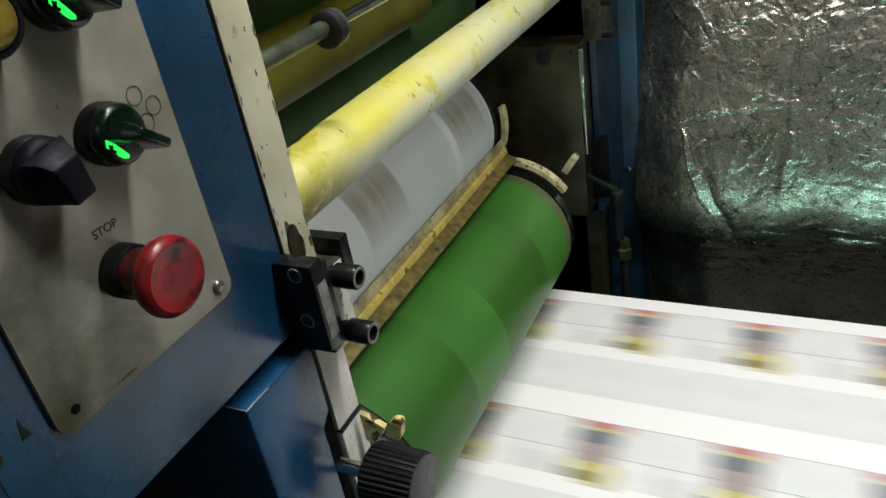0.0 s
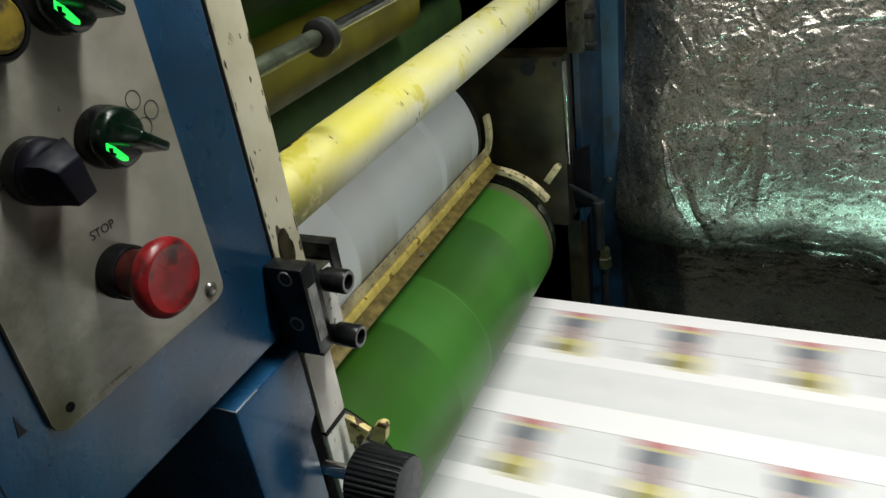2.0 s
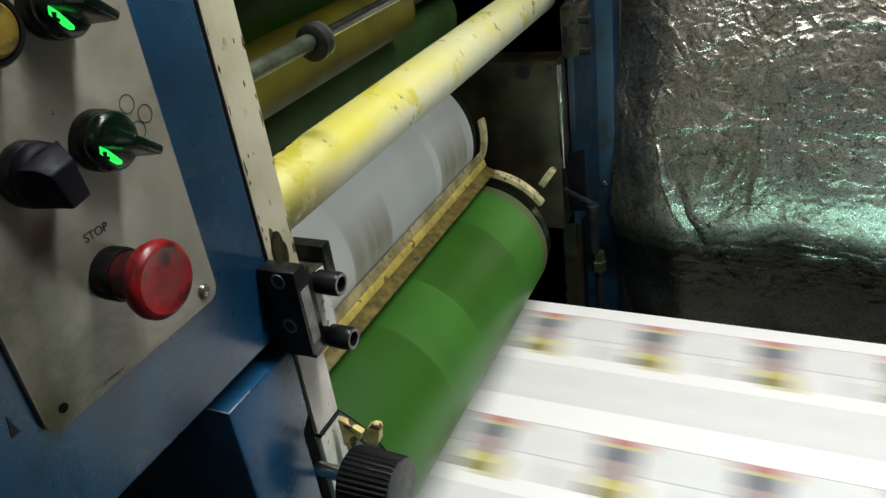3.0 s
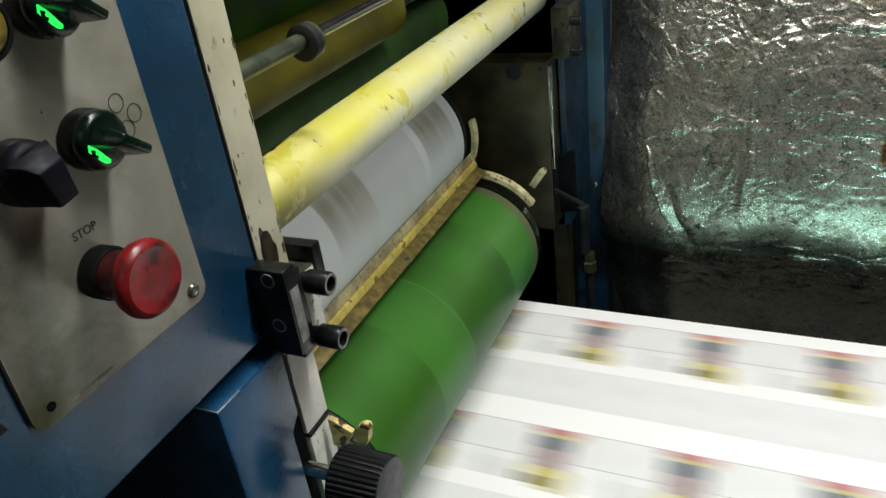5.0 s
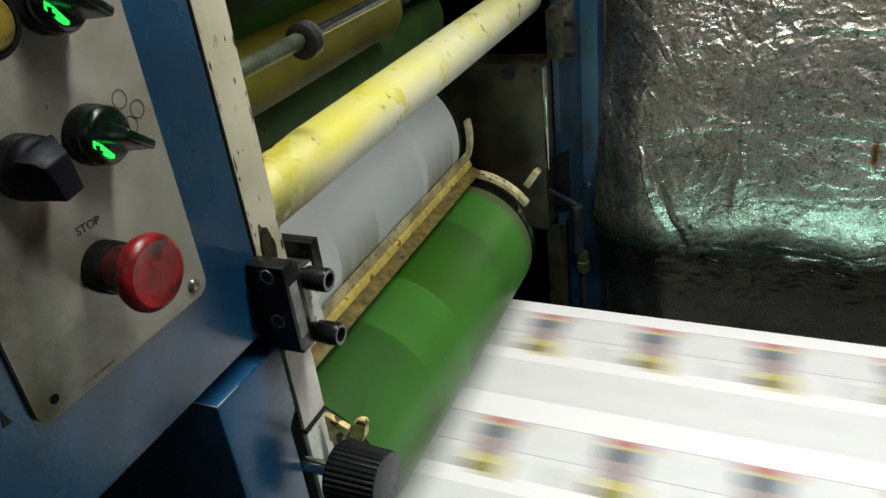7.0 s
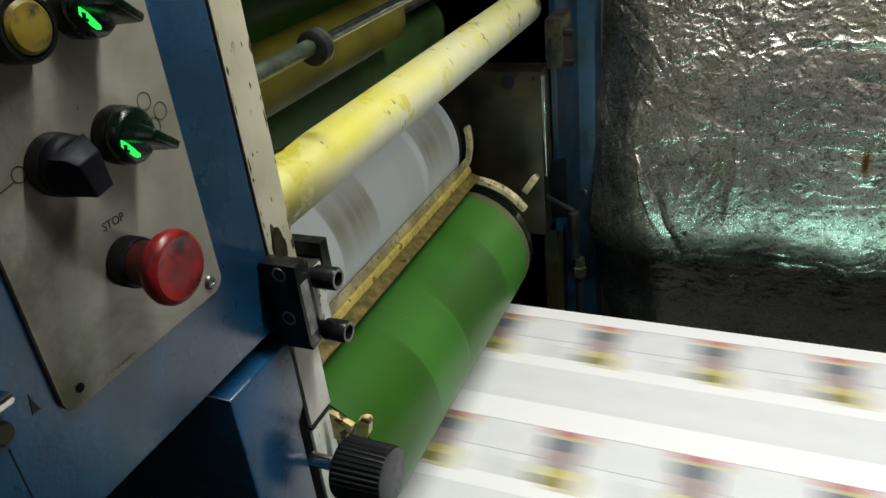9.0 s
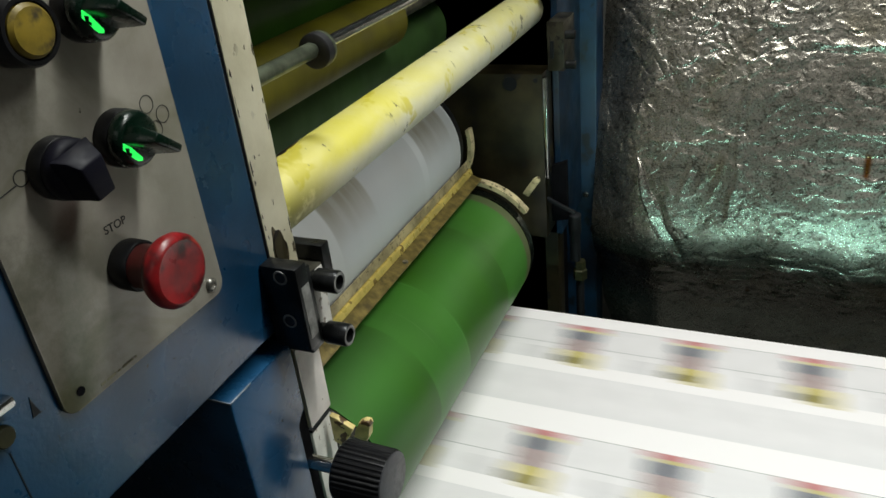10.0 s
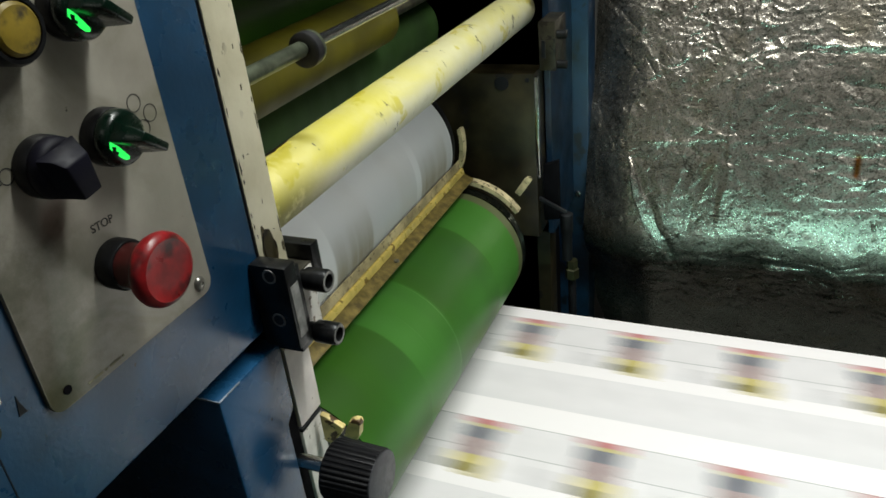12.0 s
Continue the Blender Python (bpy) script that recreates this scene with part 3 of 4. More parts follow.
def nip_guard():
    o = thing("nip_guard", (-0.09, 0.4, -0.225), "long yellowed steel finger guard between the two cylinders", "guard")
    y0, y1 = 0.106, 0.678
    # angle section: a sloping upper leg, a lip and a lower leg
    up = [(-0.0945, -0.2083), (-0.0958, -0.1955), (-0.0942, -0.195), (-0.0925, -0.2083)]
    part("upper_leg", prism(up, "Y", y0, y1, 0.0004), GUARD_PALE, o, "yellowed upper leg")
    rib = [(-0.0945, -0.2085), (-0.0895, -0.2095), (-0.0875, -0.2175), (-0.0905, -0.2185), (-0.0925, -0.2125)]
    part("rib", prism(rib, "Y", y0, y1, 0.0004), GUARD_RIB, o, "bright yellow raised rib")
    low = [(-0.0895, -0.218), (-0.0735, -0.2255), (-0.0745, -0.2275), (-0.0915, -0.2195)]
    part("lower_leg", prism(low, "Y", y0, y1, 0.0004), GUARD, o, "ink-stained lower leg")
    part("screw", lathe([(0, 0.0001), (0, 0.0038), (0.0015, 0.0034), (0.0015, 0.0016), (0.0008, 0.0014), (0.0008, 0.0001)], (-0.079, 0.41, -0.2225), "Z", 16), WORN_STEEL, o)
    part("end_arm", arc_strip(PX, PZ, PR + 0.003, PR + 0.009, -30, 12, 0.672, 0.686), GUARD_CREAM, o, "curved cream end arm")
    part("end_arm", arc_strip(BX, BZ, BR + 0.006, BR + 0.013, 36, 96, 0.676, 0.69), GUARD_CREAM, o, "curved cream end arm")
    lug = [(-0.022, -0.262), (-0.013, -0.268), (0.0065, -0.2405), (0.006, -0.235), (0.001, -0.2335), (-0.0045, -0.237)]
    part("lug", prism(lug, "Y", 0.716, 0.722, 0.0008), GUARD_CREAM, o, "cream lug with drilled holes")
    arm = [(-0.034, -0.2325), (-0.026, -0.2345), (-0.018, -0.2395), (-0.0095, -0.2435), (-0.014, -0.2525), (-0.0265, -0.2685), (-0.034, -0.2645)]
    part("end_arm", prism(arm, "Y", 0.136, 0.142, 0.0008), FLAKED, o, "paint-flaked yellow end arm")
    lug = [(-0.0095, -0.2515), (0.004, -0.2545), (0.009, -0.2455), (0.0085, -0.2375), (0.0118, -0.2335), (0.0105, -0.2285), (0.005, -0.2285), (-0.001, -0.232), (-0.003, -0.239)]
    part("lug", prism(lug, "Y", 0.134, 0.142, 0.0012), FLAKED, o, "paint-flaked yellow lug")


nip_guard()


def cap_bolt(x, y, z, length, r, o):
    b = part("bolt", lathe([(-length, 0.0001), (-length, r * 0.74), (-0.0195, r * 0.74), (-0.0195, r * 0.94), (-0.0185, r), (-0.0015, r), (0, r * 0.9), (0, r * 0.62), (-0.007, r * 0.58), (-0.007, 0.0001)], (x, y, z), "X", 36), BLACK_STEEL, o, "black socket-head cap bolt")
    part("rim", lathe([(0.0001, r * 0.63), (0.0004, r * 0.67), (0.0004, r * 0.82), (0.0001, r * 0.88)], (x, y, z), "X", 36, None, False), SCUFFED_SHEEN, b, "bright worn rim")
    return b


def frame_clamp():
    o = thing("frame_clamp", (-0.02, 0.09, -0.1), "black oiled steel clamp block bolted on the cream frame", "clamp")
    # front block, screws in its side
    a = part("front_block", box(-0.0025, 0.0285, 0.052, 0.0665, -0.0855, -0.0155, 0.0016), BLACK_STEEL, o)
    for z in (-0.0235, -0.0605):
        part("set_screw", lathe([(-0.0003, 0.0001), (-0.0003, 0.0042), (0.001, 0.0042)], (0.0145, 0.052, z), "Y", 20), RUBBER, a, "dark socket screw")
        part("rim", lathe([(0.0004, 0.006), (-0.0006, 0.0057), (-0.0007, 0.0046), (-0.0001, 0.0042)], (0.0145, 0.052, z), "Y", 20), SCUFFED_SHEEN, a, "bright screw rim")
    part("spacer", box(-0.0055, 0.0185, 0.0669, 0.0832, -0.1, -0.0285, 0.001), BLACK_STEEL, o, "black steel spacer")
    # rear jaw with an upstand and a ledge
    jaw = [(-0.04, -0.105), (0.0125, -0.105), (0.0125, -0.043), (-0.04, -0.043)]
    part("jaw", prism(jaw, "Y", 0.0836, 0.1078, 0.001), WHITE_PART, o, "paint-worn grey jaw")
    part("upstand", box(-0.04, 0.0145, 0.108, 0.119, -0.064, -0.0275, 0.001), BLACK_STEEL, o)
    part("ledge", box(-0.04, 0.0122, 0.0835, 0.1077, -0.0428, -0.0412, 0.0005), GREASY, o, "greasy worn steel ledge")
    # thin pale plate paints the reflection on the block's narrow face
    part("reflection_face", box(0.0284, 0.029, 0.0545, 0.0645, -0.076, -0.032, 0.0002), SCUFFED_SHEEN, o, "pale face painted as a grey reflection")
    cap_bolt(0.036, 0.0925, -0.048, 0.05, 0.0092, o)
    cap_bolt(0.0385, 0.0895, -0.0945, 0.05, 0.0092, o)


frame_clamp()


def control_cabinet():
    o = thing("control_cabinet", (-0.15, -0.1, -0.0752), "blue-painted steel control cabinet of the press", "cabinet")
    part("body", box(-0.3, -0.003, -0.42, 0.0655, -0.0752, 0.6, 0.0025, seg=3), BLUE, o, "glossy blue painted body")
    p = part("plate", prism(rounded(-0.1243, 0.0115, -0.0098, 0.42, 0.008), "X", -0.0029, 0.0, 0.0006), PLATE, o, "dull grey metal control plate")
    part("screw", lathe([(0, 0.0048), (0.0012, 0.0046), (0.0024, 0.0034), (0.0027, 0.0016), (0.0018, 0.0012), (0.0018, 0.0001)], (0.0001, 0, 0), "X", 20), WORN_STEEL, p, "pan-head screw")
    part("screw_hole", lathe([(0.0001, 0.0001), (0.0001, 0.0027), (0.0005, 0.0027), (0.0005, 0.0001)], (0, -0.112, 0), "X", 20), SHADE_BLACK, p, "empty dark screw hole")
    # fills the open gap with black in place of its shade
    part("gap_strip", box(-0.02, -0.0068, 0.0658, 0.0712, -0.07, 0.6), SHADE_BLACK, o, "black strip standing for the dark gap along the frame")
    part("door_seam", box(-0.0032, -0.0026, -0.1573, -0.1566, -0.0748, -0.004), DARK, o)
    chip = [(-0.1395, 0.0035), (-0.1345, 0.0035), (-0.1362, 0.0095), (-0.1372, 0.015)]
    part("paint_chip", prism(chip, "X", -0.0031, -0.0026), DARK, o, "dark chip in the paint")
    k = part("latch", box(-0.003, 0.006, -0.185, -0.1485, 0.0215, 0.0275, 0.0015), BRIGHT_STEEL, o, "bright worn steel latch")
    part("latch_stud", lathe([(-0.003, 0.006), (-0.001, 0.006), (0.0005, 0.005), (0.0005, 0.0001)], (0, -0.157, 0.0065), "X", 24), OLD_BRASS, k, "tarnished brass stud")
    return o, p


CABINET, CONTROL_PLATE = control_cabinet()


def fin(y, z, ang, x0, x1, half, thick, tip, bm=None):
    """A tapered selector handle across a knob, turned by ang about x."""
    bm = bm or bmesh.new()
    c, s = math.cos(radians(ang)), math.sin(radians(ang))
    def at(x, u, w):
        return bm.verts.new((x, y + u * c - w * s, z + u * s + w * c))
    rows = []
    for x, h0, h1, t in ((x0, -half, half, thick), (x0 + (x1 - x0) * 0.55, -half * 0.8, half * 1.12, thick * 0.72), (x1, -half * 0.45, half * 1.2, tip)):
        rows.append([at(x, h0, -t), at(x, h1, -t * 0.8), at(x, h1, t * 0.8), at(x, h0, t)])
    for p, q in zip(rows, rows[1:]):
        for k in range(4):
            bm.faces.new((p[k], p[(k + 1) % 4], q[(k + 1) % 4], q[k]))
    bm.faces.new(rows[0])
    bm.faces.new(rows[-1])
    bmesh.ops.bevel(bm, geom=bm.edges[:], offset=0.0011, segments=2, affect="EDGES", profile=0.5)
    return bm


def selector(y, z, ang, lens, lit, label):
    o = thing("selector_switch", (0, y, z), label, "switch", "selector switches")
    part("bezel", lathe([(0.0002, 0.0001), (0.0002, 0.0154), (0.0015, 0.016), (0.0085, 0.016), (0.0095, 0.0154), (0.0095, 0.0001)], (0, y, z), "X", 56), KNOB, o, "black plastic bezel")
    part("knob", lathe([(0.0097, 0.0152), (0.0105, 0.0156), (0.0145, 0.0154), (0.0168, 0.0138), (0.0175, 0.0118), (0.0178, 0.0001)], (0, y, z), "X", 56), lens, o)
    wide = 0.0062 if lit else 0.013
    part("handle", fin(y, z, ang, 0.0165, 0.0335 if lit else 0.0285, 0.0118, wide, 0.0028 if lit else 0.0075), lens, o, "tapered pointer handle")
    if lit:
        c, s = math.cos(radians(ang)), math.sin(radians(ang))
        bm = bmesh.new()
        pts = []
        for u, w in ((-0.0112, 0.0056), (-0.0098, 0.0092), (-0.006, 0.0098), (-0.002, 0.0112), (0.0016, 0.0116), (0.004, 0.0106), (0.0036, 0.0088), (-0.001, 0.0076), (-0.006, 0.0062)):
            pts.append((y + u * c + w * s, z + u * s - w * c))
        prism(pts, "X", 0.0172, 0.0183, 0.0003, bm)
        w = part("lit_window", bm, GREEN_LIT, o, "glowing bright green window")
        # small dark piece added over the window for the notch in its glow
        mark = [(y + u * c + v * s, z + u * s - v * c) for u, v in ((-0.0098, 0.0078), (-0.0072, 0.0072), (-0.0066, 0.0092), (-0.0046, 0.0092), (-0.0046, 0.0106), (-0.008, 0.0106))]
        part("window_notch", prism(mark, "X", 0.0184, 0.0187), GREEN_LENS, w, "dark notch laid over the window")
    return o


selector(-0.038, 0.1157, -38, GREEN_LENS, True, "lit green selector switch with a pointer handle")
selector(-0.038, 0.1832, -38, GREEN_LENS, True, "lit green selector switch with a pointer handle")
selector(-0.0808, 0.1162, -80, NAVY, False, "unlit black-blue selector switch with a pointer handle")


def pilot_lamp():
    y, z = -0.0812, 0.1832
    o = thing("pilot_lamp", (0, y, z), "unlit yellow pilot lamp in a black bezel", "lamp")
    part("bezel", lathe([(0.0002, 0.0001), (0.0002, 0.0158), (0.003, 0.0164), (0.016, 0.0164), (0.0185, 0.0152), (0.0185, 0.0132), (0.016, 0.0126), (0.016, 0.0001)], (0, y, z), "X", 48), KNOB, o)
    part("lens", lathe([(0.0162, 0.0001), (0.0162, 0.0122), (0.0185, 0.0122), (0.0205, 0.0105), (0.0215, 0.0001)], (0, y, z), "X", 48), YELLOW_LENS, o, "stained yellow lens")


pilot_lamp()


def stop_button():
    y, z = -0.0572, 0.0478
    o = thing("emergency_stop_button", (0, y, z), "worn red mushroom emergency stop button on a dark collar", "button")
    part("collar", lathe([(0.0002, 0.0001), (0.0002, 0.0142), (0.0015, 0.0147), (0.0105, 0.0147), (0.012, 0.0138), (0.012, 0.0001)], (0, y, z), "X", 48), KNOB, o, "dark grimy collar")
    part("stem", lathe([(0.012, 0.0128), (0.019, 0.0128), (0.026, 0.0152), (0.0282, 0.0165), (0.0282, 0.0001)], (0, y, z), "X", 48), RED_DARK, o, "dark red stem")
    part("cap", lathe([(0.028, 0.0001), (0.028, 0.0178), (0.0295, 0.0199), (0.033, 0.0213), (0.0362, 0.0211), (0.0385, 0.0196), (0.0395, 0.0175), (0.039, 0.0157), (0.0387, 0.009), (0.039, 0.0001)], (0, y, z), "X", 64), RED, o, "scuffed red cap")


stop_button()


def letters(text, y, z, size, ang):
    cu = bpy.data.curves.new("lettering", "FONT")
    cu.body, cu.size, cu.align_x, cu.align_y = text, size, "CENTER", "CENTER"
    cu.extrude = 0.00008
    tmp = bpy.data.objects.new("lettering", cu)
    scene.collection.objects.link(tmp)
    bpy.context.view_layer.update()
    me = bpy.data.meshes.new_from_object(tmp.evaluated_get(bpy.context.evaluated_depsgraph_get()))
    bpy.data.objects.remove(tmp)
    m = Matrix.Translation((0.0002, y, z)) @ Matrix.Rotation(radians(90), 4, "Z") @ Matrix.Rotation(radians(90), 4, "X") @ Matrix.Rotation(radians(ang), 4, "Z")
    bm = bmesh.new()
    bm.from_mesh(me)
    bm.transform(m)
    return part("lettering", bm, INK_BLACK, CONTROL_PLATE, "black printed lettering", smooth=0)


letters("STOP", -0.0568, 0.0719, 0.0068, 0)


def ring_mark(y, z, r, w=0.0005):
    bm = bmesh.new()
    lathe([(0.0001, r - w), (0.0001, r), (0.0003, r), (0.0003, r - w), (0.0001, r - w)], (0, y, z), "X", 40, bm, False)
    return bm


def plate_markings():
    for y, z in ((-0.0103, 0.1252), (-0.0003, 0.1162), (-0.0083, 0.1095)):
        part("ring_symbol", ring_mark(y, z, 0.0052, 0.0004), INK_BLACK, CONTROL_PLATE, "thin black printed circle")
    part("ring_symbol", ring_mark(-0.0995, 0.1185, 0.0042), INK_BLACK, CONTROL_PLATE, "thin black printed circle")
    part("line_symbol", prism([(-0.118, 0.1135), (-0.1035, 0.1165), (-0.1035, 0.1159), (-0.118, 0.1129)], "X", 0.0001, 0.0003), INK_BLACK, CONTROL_PLATE)
    # small type along the lower edge, not readable: plain bars
    y = -0.0995
    for w, gap in ((0.0035, 0.0012), (0.0065, 0.0018), (0.0018, 0.0018), (0.0085, 0.0014), (0.0015, 0.001)):
        part("type_bar", box(0.0001, 0.0003, y, y + w, -0.0064, -0.0051), TYPE, CONTROL_PLATE, smooth=0)
        y += w + gap


plate_markings()


def lower_cover():
    o = thing("lower_cover", (-0.1, 0.02, FLOOR), "blue-painted steel lower cover with worn edges and painted highlights", "cover")
    part("body", prism([(-0.0125, FLOOR), (0.0525, FLOOR), (0.0525, -0.178), (0.049, -0.164), (0.051, -0.161), (0.0635, -0.156), (0.0635, -0.0898), (-0.0125, -0.0898)], "X", -0.3, 0.0, 0.0022), BLUE, o)
    # black fillers put where the gaps beside the cover are only dark
    part("gap_filler", box(-0.06, -0.0068, 0.0527, 0.0712, FLOOR, -0.165, 0.001), SHADE_BLACK, o, "black filler standing for the dark gap at the cut edge")
    part("gap_filler", box(-0.02, -0.0068, 0.0638, 0.0712, -0.1648, -0.0902, 0.001), SHADE_BLACK, o, "black filler standing for the dark gap beside the frame")
    # pale strips hold both the wear and the highlight of the top edges
    part("worn_lit_edge", box(-0.03, 0.0003, -0.0128, -0.0117, -0.091, -0.0896, 0.0004), BLUE_EDGE_LIT, o, "worn edge with its highlight in the colour")
    part("worn_lit_edge", box(-0.0008, 0.0003, -0.0117, 0.012, -0.0909, -0.0896, 0.0004), BLUE_EDGE_LIT, o, "worn edge with its highlight in the colour")


lower_cover()


def adjusting_knob():
    y, z = 0.06, -0.2115
    o = thing("adjusting_knob", (0, y, z), "ribbed black plastic knob on a steel shaft", "knob")
    part("shaft", lathe([(-0.0035, 0.0001), (-0.0035, 0.0062), (0.03, 0.0062), (0.03, 0.0001)], (0, y, z), "X", 28), BRIGHT_STEEL, o, "dull steel shaft")
    bm = bmesh.new()
    n = 36
    prof = [(0.0275, 0.8), (0.029, 0.95), (0.0312, 1.0), (0.071, 0.965), (0.073, 0.93)]
    rings = []
    for x, k in prof:
        ring = []
        for i in range(n * 4):
            a = 2 * math.pi * i / (n * 4)
            rib = 0.0011 if (i % 4) in (1, 2) and 0.03 <= x < 0.072 else 0
            r = 0.0262 * k - rib
            ring.append(bm.verts.new((x, y + r * math.cos(a), z + r * math.sin(a))))
        rings.append(ring)
    for p, q in zip(rings, rings[1:]):
        for i in range(len(p)):
            j = (i + 1) % len(p)
            bm.faces.new((p[i], p[j], q[j], q[i]))
    bm.faces.new(rings[0])
    bm.faces.new(rings[-1])
    part("grip", bm, KNOB, o, "ribbed black grip", smooth=25)
    part("face", lathe([(0.073, 0.0001), (0.073, 0.0238), (0.0738, 0.0238), (0.0744, 0.0228), (0.0739, 0.0001)], (0, y, z), "X", 56), KNOB_FACE, o, "flat dark grey end face")


adjusting_knob()


def frame_foot():
    o = thing("frame_bracket", (-0.042, 0.13, -0.3), "pale paint-smeared bracket plate below the cream frame", "bracket")
    part("plate", prism([(0.1165, -0.2405), (0.1505, -0.2405), (0.1505, -0.45), (0.1165, -0.45)], "X", -0.05, -0.0419, 0.001), WHITE_PART, o)
    part("edge_strip", box(-0.05, -0.0415, 0.1165, 0.1505, -0.2402, -0.2362, 0.0005), DARK, o, "dark edge under the frame")
    part("side_strip", box(-0.07, -0.052, 0.104, 0.116, -0.6, -0.212, 0.001), DARK, o, "black strip beside the frame")
    part("stay", box(-0.09, -0.0505, 0.116, 0.1505, -0.6, -0.3, 0.001), DARK, o)


frame_foot()


def far_side():
    o = thing("far_clamp", (0.02, 0.775, -0.09), "oily dark clamp block with two bolts on the far frame", "clamp")
    part("block", box(0.011, 0.036, 0.765, 0.829, -0.081, -0.009, 0.001), OILY_STEEL, o)
    for z in (-0.0295, -0.074):
        part("bolt", lathe([(0, 0.0001), (0, 0.0065), (0.014, 0.0065), (0.015, 0.005), (0.015, 0.0001)], (0.0362, 0.776, z), "X", 20), BLACK_STEEL, o)
    part("frame_edge", box(-0.004, 0.004, 0.8, 0.829, 0.0165, 0.3, 0.001), CREAM, o, "cream edge of the frame")
    part("slot", box(0.015, 0.021, 0.7635, 0.7655, -0.062, -0.036, 0.0005), DARK, o)
    p = thing("far_cover", (0.0, 0.9, FLOOR), "blue painted steel cover at the far end of the press, darkened as in shade", "cover")
    part("cover_panel", box(-0.35, 0.0095, 0.83, 0.974, -0.39, 0.62, 0.002), BLUE_SHADED, p)
    part("lower_panel", box(-0.35, -0.02, 0.83, 0.974, FLOOR, -0.3905, 0.002), SHADE_BLACK, p, "black panel filling the dark below the cover")
    f = part("flange", box(-0.3, 0.038, 0.9745, 1.03, FLOOR, 0.62, 0.003), BLUE_SHADED, p, "blue flange, darkened as in shade")
    part("screw", lathe([(0, 0.0062), (-0.002, 0.0058), (-0.003, 0.0045), (-0.003, 0.003), (-0.0015, 0.0026), (-0.0015, 0.0001)], (0.0175, 0.9744, -0.378), "Y", 20), BRIGHT_STEEL, f)
    # black wedge put where there is only a triangle of shade
    part("bracket", prism([(0.004, -0.245), (0.03, -0.235), (0.03, -0.34), (0.004, -0.345)], "Y", 0.79, 0.8, 0.001), SHADE_BLACK, p, "black wedge standing for shade")
    v = thing("oil_fitting", (0.05, 0.79, -0.46), "dark pipe fitting with a brass union beside the cylinder", "pipe fitting")
    part("lever", prism([(0.0, -0.295), (0.046, -0.318), (0.046, -0.324), (0.0, -0.302)], "Y", 0.776, 0.782, 0.0008), DARK, v, "dark lever")
    part("body", lathe([(-0.41, 0.009), (-0.36, 0.009), (-0.358, 0.0105), (-0.325, 0.0105), (-0.322, 0.006)], (0.044, 0.782, 0), "Z", 20), DARK, v)
    part("union", lathe([(-0.446, 0.008), (-0.445, 0.012), (-0.428, 0.012), (-0.426, 0.0095), (-0.411, 0.0095)], (0.052, 0.782, 0), "Z", 6), OLD_BRASS, v, "tarnished brass union nut", smooth=0)
    part("pipe", lathe([(FLOOR + 0.0, 0.007), (-0.446, 0.007)], (0.052, 0.782, 0), "Z", 16), DARK, v)


far_side()


def hose():
    """A thin hose swept through a few points, its ends on the far frame."""
    path = [Vector(p) for p in [(-0.22, 0.829, 0.039), (-0.203, 0.81, 0.023), (-0.189, 0.8, 0.008), (-0.179, 0.8, -0.01), (-0.174, 0.81, -0.03), (-0.179, 0.829, -0.055)]]
    o = thing("hose", path[0], "thin black rubber hose behind the ink rollers", "hose")
    fine = []
    for i in range(len(path) - 1):
        a, b, c, d = path[max(i - 1, 0)], path[i], path[i + 1], path[min(i + 2, len(path) - 1)]
        for k in range(5):
            t = k / 5
            fine.append(0.5 * (2 * b + (c - a) * t + (2 * a - 5 * b + 4 * c - d) * t * t + (3 * b - a - 3 * c + d) * t ** 3))
    fine.append(path[-1])
    bm = bmesh.new()
    rings = []
    for i, p in enumerate(fine):
        along = (fine[min(i + 1, len(fine) - 1)] - fine[max(i - 1, 0)]).normalized()
        side = along.cross(Vector((1, 0, 0))).normalized()
        up = side.cross(along)
        rings.append([bm.verts.new(p + 0.0035 * (math.cos(j * math.pi / 5) * side + math.sin(j * math.pi / 5) * up)) for j in range(10)])
    for p, q in zip(rings, rings[1:]):
        for j in range(10):
            bm.faces.new((p[j], p[(j + 1) % 10], q[(j + 1) % 10], q[j]))
    part("tube", bm, RUBBER, o)


hose()


# ---- the paper ----
Y_NEAR, Y_FAR = 0.168, 0.664


def print_rows():
    """Bands across the paper: y from, y to, kind."""
    rows, rows2 = [], []
    for top in (0.637, 0.3955):
        rows += [(top - 0.0008, top, "rule"), (top - 0.010, top - 0.0008, "red"), (top - 0.016, top - 0.010, "yellow_line"), (top - 0.037, top - 0.016, "navy"),
                 (top - 0.0445, top - 0.037, "gap"), (top - 0.0535, top - 0.0445, "brown0"), (top - 0.0543, top - 0.0535, "mid"), (top - 0.066, top - 0.0543, "brown"),
                 (top - 0.081, top - 0.066, "yellow"), (top - 0.096, top - 0.081, "olive"), (top - 0.103, top - 0.096, "fade")]
        rows += [(top - 0.198, top - 0.12, "text")]
    return sorted(rows)


